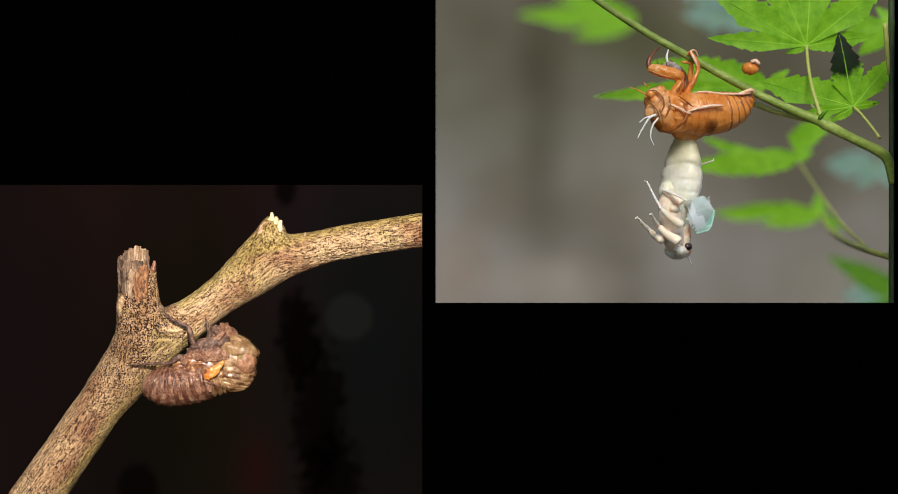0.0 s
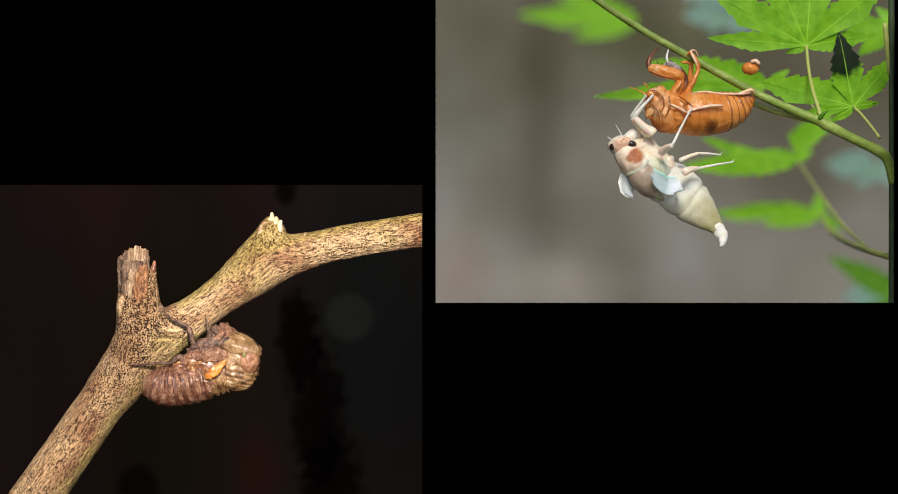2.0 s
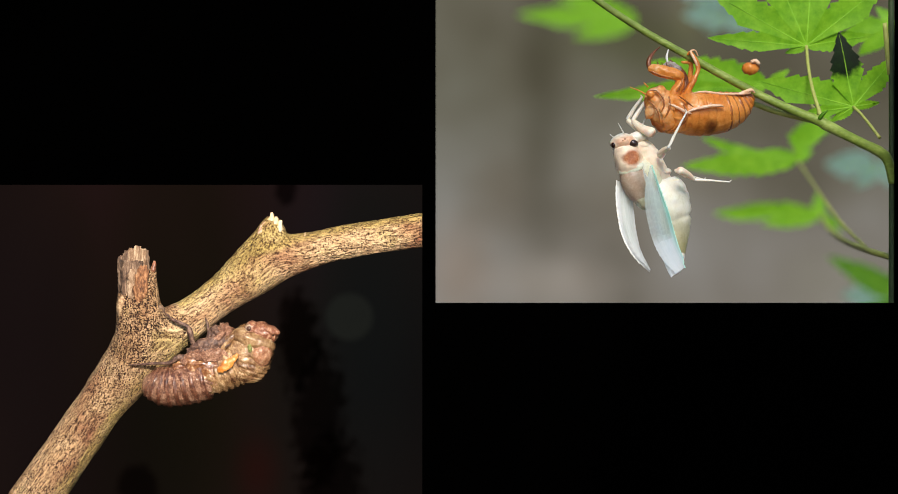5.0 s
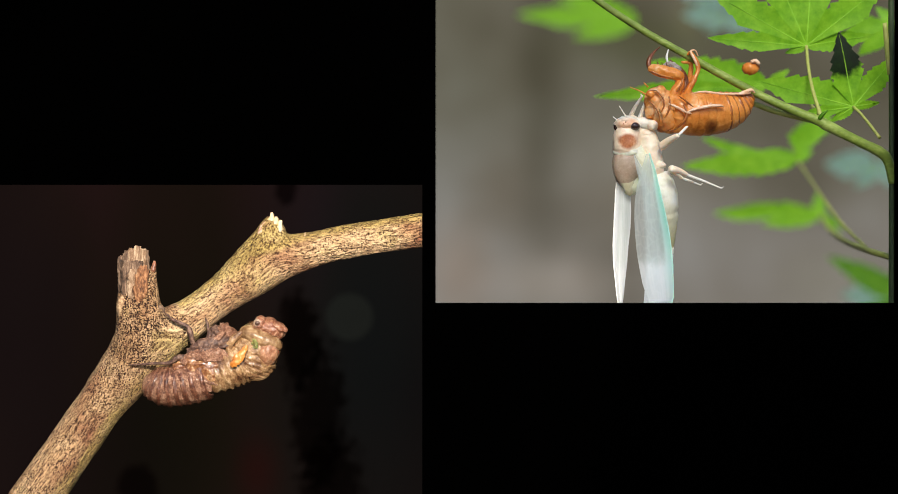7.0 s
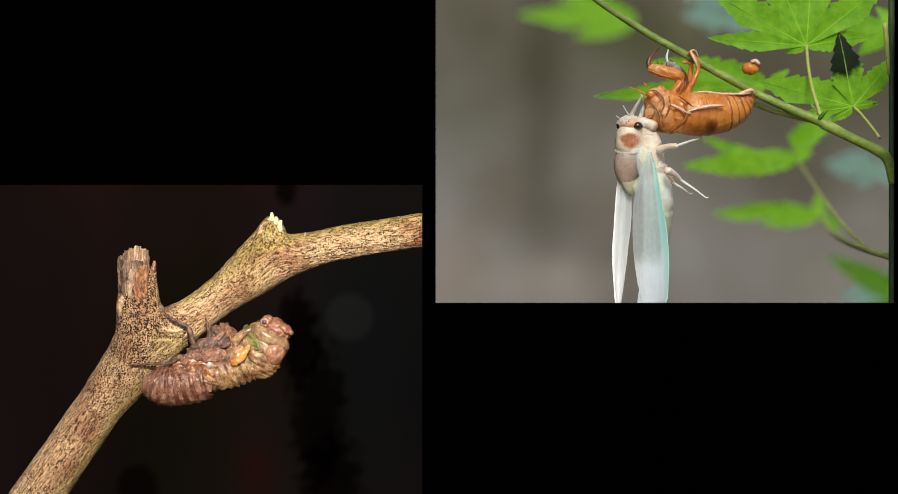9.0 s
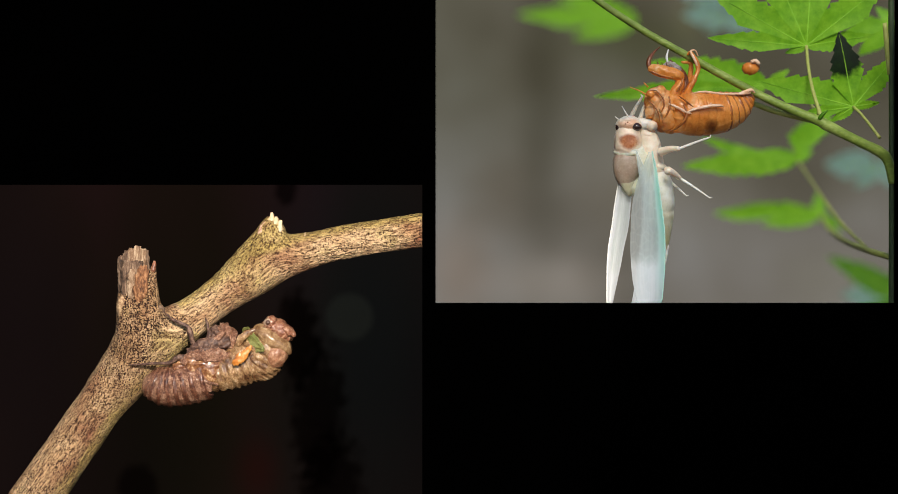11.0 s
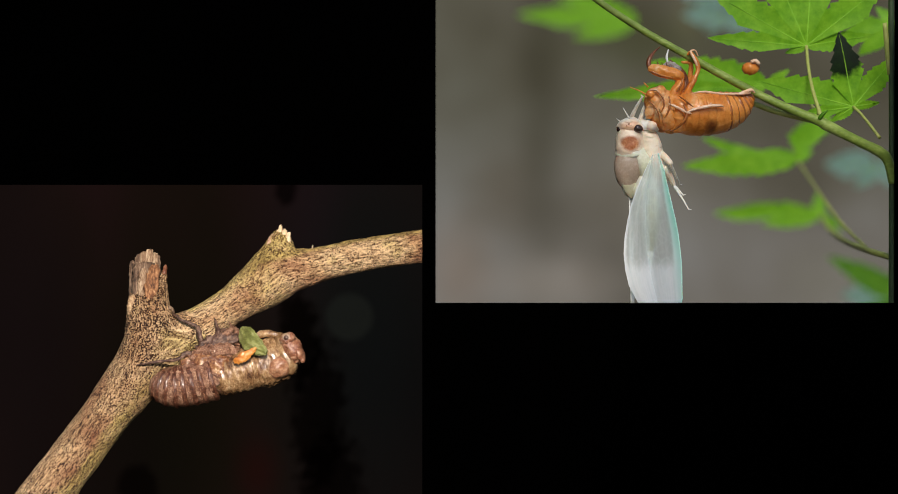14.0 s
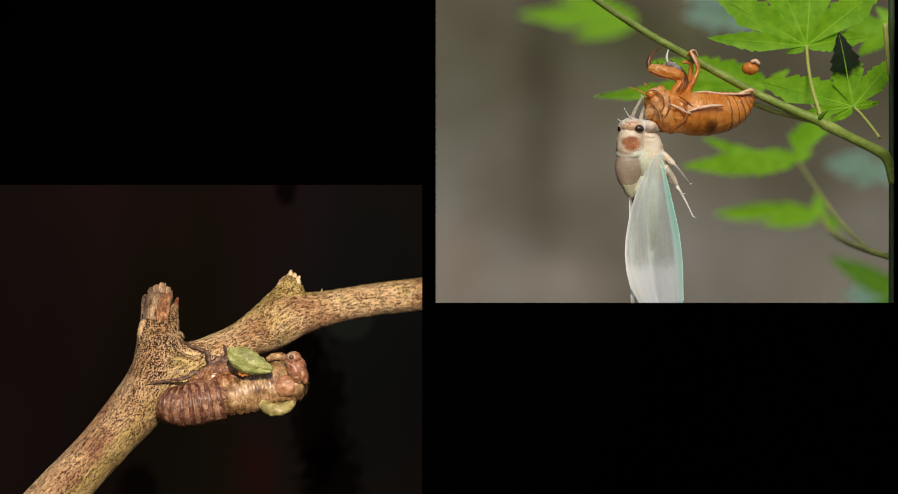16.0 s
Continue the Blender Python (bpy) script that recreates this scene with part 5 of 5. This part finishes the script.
FRONT_L = [-2, -12, -21, -26, -28, -28, -27, -24, -20, -13, -6]
FRONT_R = [4, 12, 17, 22, 27, 31, 33, 34, 33, 32, 21]
REAR_L = [8, -7, -21, -33, -41, -47, -50, -49, -44, -31, -11]
REAR_R = [10, 6, 0, -3, -5, -5, -4, -2, 1, 5, 10]
FAR_L = [-6, -9, -11, -13, -15, -15, -13, -11, -7]
FAR_R = [14, 18, 18, 16, 12, 9, 5, 1, -3]
NN, PL, FN = 20, 14.0, 16
NEAR_WING = [wing_piece("wing_piece", PL, i / NN, (i + 1) / NN, FRONT_L, FRONT_R, 1) for i in range(NN)]
REAR_WING = [wing_piece("wing_fold", PL, i / NN, (i + 1) / NN, REAR_L, REAR_R, 0, "wingfold") for i in range(NN)]
FAR_WING = [wing_piece("far_wing_piece", PL * 1.1, i / FN, (i + 1) / FN, FAR_L, FAR_R, -1, "farwing") for i in range(FN)]


def leg_piece(name, length, r0, r1, foot=False, label=""):
    p = near((0, 0))
    rows = [(0, 0, 0, r0 * 0.8), (0, length * 0.12, 0, r0), (r0 * 0.2, length * 0.5, 0, (r0 + r1) / 2), (0, length * 0.92, 0, r1), (0, length, 0, r1 * 0.6)]
    if foot:
        rows[-1:] = [(1, length * 0.96, 0, r1 * 0.8), (4, length, 0, r1 * 0.4)]
    return swept(name, rows, M["peach" if name.endswith("thigh") else "ivory"], CIC, label, n=14, steps=5, place=p, lumps=0.06)


LEGS = {
    "front": (leg_piece("foreleg_thigh", 46, 9, 5.5), 46, leg_piece("foreleg_shin", 52, 4.2, 2.2, True), 52),
    "front_far": (leg_piece("foreleg_thigh", 46, 7, 4.5), 46, leg_piece("foreleg_shin", 50, 3.8, 2.0, True), 50),
    "middle": (leg_piece("middle_thigh", 46, 7.5, 4.5), 46, leg_piece("middle_shin", 74, 2.5, 1.4, True), 74),
    "hind": (leg_piece("hind_thigh", 43, 7, 4), 43, leg_piece("hind_shin", 66, 2.4, 1.2, True), 66),
    "hind_far": (leg_piece("hind_thigh", 36, 4, 2.8), 36, leg_piece("hind_shin", 50, 2.2, 1.2, True), 50),
}

# ---- how things move ----
# seconds, head (u, v), turn of the body
BODY = [(0, 1180, 437, 187), (1.0, 1150, 434, 179), (1.2, 1145, 432, 176), (1.3, 1127, 413, 160), (1.4, 1054, 316, 96), (1.5, 1046, 236, 62),
        (1.7, 1048, 234, 60), (1.8, 1076, 254, 47), (2.0, 1086, 252, 38), (2.5, 1088, 252, 31), (3.0, 1090, 254, 28), (4.2, 1090, 252, 26), (6.3, 1096, 232, 6),
        (7.0, 1099, 218, 2), (9.0, 1104, 217, 0), (11.5, 1102, 219, 0), (12.5, 1106, 220, 0), (12.7, 1104, 221, 0), (16.0, 1106, 222, 0)]
BODY_T = [r[0] for r in BODY]
# seconds, roll of the body about its length
ROLL = [(0, 78), (1.2, 76), (1.3, 44), (1.4, 20), (1.5, 0), (1.8, -20), (4.2, -20), (6.3, 0), (16, 0)]


def blend_row(rows, t):
    """The row at t, between the rows round it."""
    for a, b in zip(rows, rows[1:]):
        if t <= b[0]:
            k = max(0.0, (t - a[0]) / (b[0] - a[0]))
            return [x + (y - x) * k for x, y in zip(a[1:], b[1:])]
    return list(rows[-1][1:])


def body_pose(t):
    u, v, deg = blend_row(BODY, t)
    a = radians(deg)
    hu, hv = 0, 51
    return Matrix.Translation(at(u - (hu * math.cos(a) - hv * math.sin(a)), v + (hu * math.sin(a) + hv * math.cos(a)), 0)) @ turn(deg) @ Matrix.Rotation(radians(-blend_row(ROLL, t)[0]), 4, "Z")


# seconds, foot (u, v) of the wing, lean, curl for each piece, length, crumple, fold of the rear half
WING = [(0, 1246, 364, -72, 0, 42, 1, 168), (1.0, 1222, 364, -72, 0, 42, 1, 168), (1.2, 1212, 364, -70, 0, 42, 1, 168), (1.3, 1176, 346, -40, 1, 46, 1, 168), (1.4, 1134, 304, -12, 2, 52, 1, 168),
        (1.5, 1120, 256, 12, 2, 52, 1, 168), (1.7, 1122, 258, 14, 2, 54, 1, 168), (1.8, 1138, 285, 18, 2, 58, 0.9, 168), (2.0, 1140, 296, 28, 3, 62, 0.9, 168), (2.5, 1142, 300, 26, 1, 100, 0.7, 168),
        (3.0, 1143, 294, 16, 0, 130, 0.6, 168), (4.2, 1141, 292, 9, 0.5, 146, 0.45, 168), (6.3, 1130, 276, 3.5, 0.2, 274, 0.03, 170), (7.0, 1130, 268, 3, 0, 278, 0.01, 170), (8.0, 1132, 266, 2.2, 0, 279, 0.0, 171), (9.0, 1133, 265, 0, 0, 280, 0.0, 172),
        (11.5, 1135, 265, -2.6, 0, 280, 0.0, 172), (12.5, 1134, 266, -1, 0, 280, 0.0, 172), (12.6, 1136, 268, 0, 0, 280, 0, 96), (12.66, 1142, 268, 2, 0, 280, 0, 40), (12.72, 1144, 268, 3, 0, 280, 0, 6),
        (16.0, 1147, 270, 3, 0, 280, 0, 3)]
WING_F = [(0, 1192, 372, 10, 0, 32, 1, 0), (1.0, 1172, 372, 10, 0, 32, 1, 0), (1.2, 1168, 372, 10, 0, 32, 1, 0), (1.3, 1160, 362, 6, 0, 32, 1, 0), (1.4, 1112, 318, 6, 0, 32, 1, 0),
          (1.5, 1060, 270, 8, 0, 34, 1, 0), (1.7, 1062, 270, 10, 0, 34, 1, 0), (1.8, 1082, 298, 10, 0, 40, 1, 0), (2.0, 1092, 300, 8, 1, 44, 0.9, 0), (2.5, 1084, 306, 6, 5, 90, 0.7, 0),
          (3.0, 1082, 306, 2, 6, 115, 0.6, 0), (4.2, 1082, 314, 2, 5, 130, 0.5, 0), (6.3, 1084, 314, 2, 0.2, 226, 0.03, 0), (7.0, 1083, 312, 1, 0.1, 232, 0.01, 0), (9.0, 1085, 314, 0, 0, 236, 0, 0),
          (11.5, 1087, 314, -5, 0, 238, 0, 0), (12.5, 1086, 314, -2, 0, 238, 0, 0), (12.6, 1094, 314, -1, 0, 238, 0, 30), (12.7, 1100, 316, 1, 0, 238, 0, 72), (16.0, 1100, 316, 1, 0, 238, 0, 76)]
# seconds, waist (u, v), lean of the abdomen, roll about its length
TAIL = [(0, 1186, 362, 175, 55), (1.0, 1167, 360, 169, 55), (1.2, 1169, 356, 168, 54), (1.3, 1164, 332, 162, 45), (1.4, 1142, 300, 122, 28), (1.5, 1120, 276, 117, 0),
        (1.7, 1122, 276, 114, 0), (1.8, 1142, 302, 57, 10), (2.0, 1152, 300, 46, 20), (2.3, 1156, 301, 28, 30), (2.5, 1158, 302, 23, 35), (3.0, 1164, 305, 12, 45), (4.2, 1166, 306, 7, 45),
        (6.3, 1158, 308, 13, 55), (7.0, 1150, 300, 7, 72), (9.0, 1144, 296, 5, 76), (11.5, 1146, 296, 5, 76), (12.5, 1143, 298, 5, 76), (12.7, 1131, 298, 2, 78), (16.0, 1131, 298, 2, 78)]
# seconds, how far the head turns back against the body
FACING = [(0, 0), (1.3, 0), (1.4, 34), (1.5, 56), (1.7, 54), (1.8, 42), (2.0, 34), (2.5, 28), (3.0, 25), (4.2, 23), (6.3, 4), (7.0, 0), (16, 0)]
# seconds, then hip, knee and foot (u, v) of each leg
STEPS = {
    "front": [(0, 1186, 423, 1151, 395, 1133, 373), (1.0, 1158, 421, 1124, 393, 1106, 371), (1.3, 1122, 400, 1096, 366, 1078, 340), (1.4, 1098, 272, 1052, 250, 1090, 196),
              (1.5, 1106, 216, 1086, 176, 1132, 163), (1.7, 1108, 218, 1088, 178, 1132, 163), (1.8, 1138, 232, 1106, 204, 1138, 166), (2.0, 1142, 234, 1106, 204, 1140, 166), (4.2, 1142, 232, 1106, 206, 1138, 164),
              (6.3, 1142, 226, 1116, 210, 1140, 160), (7.0, 1144, 220, 1120, 206, 1138, 160), (16.0, 1140, 222, 1122, 208, 1138, 162)],
    "front_far": [(0, 1156, 420, 1140, 402, 1112, 378), (1.0, 1130, 418, 1112, 400, 1084, 376), (1.3, 1110, 380, 1084, 368, 1062, 336), (1.4, 1090, 280, 1048, 246, 1078, 192),
                  (1.5, 1098, 222, 1082, 172, 1118, 164), (1.7, 1100, 224, 1084, 174, 1120, 164), (1.8, 1130, 236, 1098, 200, 1124, 168), (2.0, 1134, 238, 1098, 200, 1126, 168), (4.2, 1134, 234, 1098, 204, 1122, 166),
                  (6.3, 1130, 224, 1102, 206, 1126, 166), (7.0, 1132, 218, 1104, 200, 1122, 166), (16.0, 1130, 220, 1106, 204, 1124, 166)],
    "middle": [(0, 1191, 394, 1154, 365, 1134, 312), (1.0, 1164, 392, 1126, 362, 1108, 312), (1.3, 1124, 326, 1110, 350, 1100, 384), (1.4, 1120, 278, 1104, 250, 1130, 206),
               (1.5, 1148, 232, 1168, 214, 1204, 188), (1.7, 1150, 234, 1168, 216, 1204, 188), (1.8, 1152, 262, 1166, 252, 1204, 186), (2.0, 1154, 266, 1168, 256, 1204, 186), (4.2, 1154, 270, 1166, 258, 1202, 190),
               (6.3, 1154, 262, 1166, 250, 1202, 194), (7.0, 1154, 256, 1180, 238, 1226, 196), (8.0, 1152, 260, 1180, 256, 1227, 242), (9.0, 1150, 262, 1178, 256, 1228, 239), (11.5, 1152, 266, 1182, 262, 1244, 239), (12.4, 1152, 268, 1178, 266, 1234, 252),
               (12.7, 1148, 266, 1166, 288, 1190, 318), (13.0, 1146, 262, 1166, 286, 1188, 320), (16.0, 1146, 262, 1174, 288, 1210, 322)],
    "hind": [(0, 1191, 354, 1157, 329, 1196, 352), (1.0, 1164, 352, 1130, 327, 1168, 350), (1.3, 1140, 306, 1120, 336, 1140, 380), (1.4, 1160, 276, 1164, 240, 1190, 196),
             (1.5, 1172, 246, 1190, 232, 1240, 212), (1.7, 1174, 250, 1194, 236, 1244, 214), (1.8, 1186, 280, 1212, 268, 1262, 262), (2.0, 1194, 300, 1224, 292, 1282, 282), (4.2, 1190, 296, 1220, 314, 1286, 314),
             (6.3, 1182, 290, 1214, 298, 1283, 312), (7.0, 1170, 294, 1204, 304, 1270, 330), (8.0, 1166, 296, 1198, 314, 1257, 347), (9.0, 1164, 296, 1192, 312, 1234, 347), (11.5, 1164, 296, 1192, 310, 1244, 347),
             (12.4, 1162, 294, 1182, 316, 1204, 354), (13.0, 1158, 292, 1178, 322, 1196, 362), (16.0, 1160, 290, 1184, 322, 1216, 384)],
    "hind_far": [(0, 1204, 310, 1214, 292, 1246, 280), (1.0, 1184, 310, 1192, 292, 1222, 280), (1.3, 1136, 320, 1120, 310, 1104, 300), (1.4, 1130, 280, 1120, 250, 1150, 212),
                 (1.5, 1160, 240, 1176, 226, 1206, 206), (1.7, 1162, 242, 1178, 228, 1208, 208), (1.8, 1184, 276, 1214, 266, 1250, 262), (2.0, 1186, 280, 1222, 266, 1254, 272), (4.2, 1184, 292, 1206, 296, 1234, 302),
                 (6.3, 1176, 296, 1198, 312, 1226, 326), (7.0, 1168, 296, 1194, 310, 1222, 324), (9.0, 1162, 302, 1180, 318, 1206, 340), (12.5, 1158, 300, 1174, 318, 1192, 346), (16.0, 1156, 296, 1172, 314, 1192, 340)],
}


def stretch_pose(a, b, length, lean):
    """A limb's pose from a towards b (places), its spare length going into the depth."""
    way = b - a
    flat = Vector((way.x, 0, way.z))
    if flat.length < 1e-6:
        flat = Vector((0, 0, -1e-5))
    spare = math.sqrt(max(0.0, length ** 2 - flat.length ** 2))
    aim = (flat + Vector((0, math.copysign(spare, lean), 0))).normalized()
    z = -aim
    y = Vector((0, 1, 0)) - z * z.y
    y = y.normalized() if y.length > 0.05 else Vector((0, 0, 1))
    x = y.cross(z)
    m = Matrix((x, y, z)).transposed().to_4x4()
    m.translation = a
    return m, a + aim * length


def wing_rows(rows, pieces, depth, gather, bend, folds=()):
    out = [[] for _ in pieces]
    back = [[] for _ in folds]
    n = len(pieces)
    for t, u, v, lean, curl, length, crumple, fold in rows:
        inv = body_pose(t).inverted()
        p = at(u, v, depth)
        step = (length - PL) / (n - 1) * STEP
        for i in range(n):
            odd = 1 if i % 2 else -1
            yaw = 0 if folds else fold
            hook = lean + curl * i * 10 / n + (bend if t > 1.25 else 0) * min(crumple, 0.7) * max(0.0, i / n - 0.55) ** 1.5
            m = turn(hook) @ Matrix.Rotation(radians(gather * min(1.0, crumple / 0.45) * (0.25 if folds and t < 1.25 else 1.0) + 2 * crumple * math.sin(i * 0.7) + yaw), 4, "Z")
            out[i].append((t, inv @ (Matrix.Translation(p) @ m)))
            if folds:
                hinge = Matrix.Translation((-14 * STEP, 0.6 * STEP, 0)) @ Matrix.Rotation(radians(-fold), 4, "Z")
                back[i].append((t, inv @ (Matrix.Translation(p) @ m @ hinge)))
            p = p + turn(hook).to_3x3() @ Vector((0, 0, -step)) + Vector((0, 0.15 * STEP * crumple * odd, 0))
    for ob, r in zip((*pieces, *folds), (*out, *back)):
        walk(ob, r)


# seconds, thorax (u, v), turn: the cicada coming out of the brown skin, seen on the still branch
OUT = [(0, 407, 645, 64), (2.0, 412, 643, 62), (2.5, 415, 641, 61.5), (3.0, 418, 639, 61), (4.0, 426, 633, 59), (7.0, 444, 625, 54), (9.0, 454, 621, 47), (11.5, 457, 626, 38), (12.5, 455, 630, 27),
       (13.0, 452, 633, 19), (13.5, 450, 636, 7), (14.5, 449, 636, 5), (14.8, 448, 637, 4.4), (15.0, 448, 637, 4), (15.5, 449, 637, 2), (16.0, 452, 638, -3)]

# seconds, middle of the soft head (u, v, d), its turn
HEAD_AT = [(0, 424, 612, -6, 60), (2.0, 428, 606, -8, 60), (2.5, 432, 600, -14, 60), (3.0, 439, 581, -28, 60), (4.0, 450, 581, -30, 60), (7.0, 473, 569, -32, 52), (9.0, 484, 570, -32, 44), (11.5, 492, 574, -32, 38),
           (12.5, 498, 579, -32, 32), (13.0, 505, 587, -32, 24), (13.5, 513, 602, -34, 12), (15.0, 513, 613, -34, 11), (15.5, 518, 624, -36, 9), (16.0, 521, 641, -40, 5)]
# seconds, root of the green bud (u, v, d), its turn, how far its tip turns away
BUD_AT = [(0, 420, 622, -40, 0, -80), (4.0, 428, 612, -50, 0, -75), (7.0, 444, 600, -58, 2, -72), (9.0, 447, 602, -60, 2, -66), (11.5, 454, 607, -62, 2, -58), (12.5, 453, 611, -62, 2, -54),
          (13.0, 453, 618, -62, 4, -52), (13.5, 456, 611, -66, -8, -46), (14.5, 456, 612, -68, -7, -42), (15.0, 455, 617, -70, -6, -28), (15.5, 456, 631, -74, -5, 0), (16.0, 463, 642, -78, -2, 0)]
# seconds, middle of the orange wing root (u, v), its turn
ROOT_AT = [(0, 374, 646, 35), (2.0, 377, 645, 35), (4.0, 388, 641, 30), (7.0, 418, 622, 46), (9.0, 421, 620, 40), (12.5, 425, 621, 38), (13.5, 428, 619, 30), (15.0, 427, 623, 18),
           (15.5, 430, 632, 16), (16.0, 438, 644, 16)]


def motions():
    walk(BRANCH, SWINGS)
    walk(HUSK, CARRY)
    rows, buds, legs, tails, heads, greens, roots = [], [], [], [], [], [], []
    p = near(NEW_O)
    for t, u, v, deg in OUT:
        base = None
        for (t0, m0), (t1, m1) in zip(CARRY, CARRY[1:]):
            if t0 <= t <= t1:
                base = m0.lerp(m1, (t - t0) / (t1 - t0))
                break
        rows.append((t, base @ Matrix.Translation(at(u, v, -14 - 8 * min(1.0, t / 4.0))) @ turn(deg)))
        inv = rows[-1][1].inverted()
        hu, hv, hd, ha = blend_row(HEAD_AT, t)
        heads.append((t, inv @ Matrix.Translation(at(hu, hv, hd)) @ turn(ha) @ Matrix.Translation(-p(509, 613))))
        gu, gv, gd, ga, gy = blend_row(BUD_AT, t)
        greens.append((t, inv @ Matrix.Translation(at(gu, gv, gd)) @ turn(ga) @ Matrix.Rotation(radians(gy), 4, "Z") @ Matrix.Translation(-p(466, 613, -36))))
        ru, rv, ra = blend_row(ROOT_AT, t)
        roots.append((t, inv @ Matrix.Translation(at(ru, rv, -62 - 7 * min(1.0, t / 7.0))) @ turn(ra)))
        way = Vector((u - 340, 0, 662 - v))
        tails.append((t, turn(math.degrees(math.atan2(way.z, way.x)) - deg)))
        k = max(0.0, min(1.0, (t - 15.0) / 1.0))
        buds.append((t, Matrix.Translation(p(440 + 14 * k, 588 + 52 * k, 12 - 18 * k)) @ turn(0)))
        k = 1.0 if 14.9 < t < 15.6 else 0.0
        legs.append((t, Matrix.Translation(p(480 - 25 * k, 668 - 30 * k, 34 - 34 * k))))
    walk(EMERGING, rows)
    walk(FAR_BUD, buds)
    walk(THIN_LEG, legs)
    walk(SOFT_ABDOMEN, tails)
    walk(SOFT_HEAD, heads)
    walk(NEAR_BUD, greens)
    walk(WING_ROOT, roots)

    walk(CIC, [(t, body_pose(t)) for t in BODY_T])
    wing_rows(WING, NEAR_WING, -40, 58, 330, REAR_WING)
    wing_rows(WING_F, FAR_WING, 8, 4, 120)
    walk(ABD, [(t, body_pose(t).inverted() @ Matrix.Translation(at(u, v, 14)) @ turn(lean) @ Matrix.Rotation(radians(roll), 4, "Z")) for t, u, v, lean, roll in TAIL])
    walk(FACE, [(t, Matrix.Translation(L_(1101, 220, 0)) @ turn(-k) @ Matrix.Translation(-L_(1101, 220, 0))) for t, k in FACING])
    up = Matrix.Translation(Vector((-6, 0, 24)) * STEP)
    walk(BULGE, [(0, Matrix()), (1.3, Matrix()), (1.45, up), (16, up)])
    for ob in THREADS:
        walk(ob, [(0, Matrix()), (1.3, Matrix()), (1.5, Matrix.Translation(Vector((12, 40, 24)) * STEP)), (16, Matrix.Translation(Vector((12, 40, 24)) * STEP))])
    for key, (thigh, tl, shin, sl) in LEGS.items():
        near_d, far_d = {"front": (-22, -22), "front_far": (-6, -6), "middle": (-24, 2), "hind": (-44, -12), "hind_far": (-8, -4)}[key]
        r1, r2 = [], []
        for t in sorted({*BODY_T, *(r[0] for r in STEPS[key])}):
            hu, hv, ku, kv, fu, fv = blend_row(STEPS[key], t)
            inv = body_pose(t).inverted()
            out = -1 if key == "middle" else 1
            depth = near_d if t < 12.5 else far_d
            if t < 1.25:
                depth = {"front": -62, "front_far": -50, "middle": -66, "hind": -62, "hind_far": 12}[key]
            m1, knee = stretch_pose(at(hu, hv, depth), at(ku, kv, depth), tl * STEP, out)
            m2, _ = stretch_pose(knee, at(fu, fv, depth), sl * STEP, -out)
            r1.append((t, inv @ m1))
            r2.append((t, inv @ m2))
        walk(thigh, r1)
        walk(shin, r2)


motions()
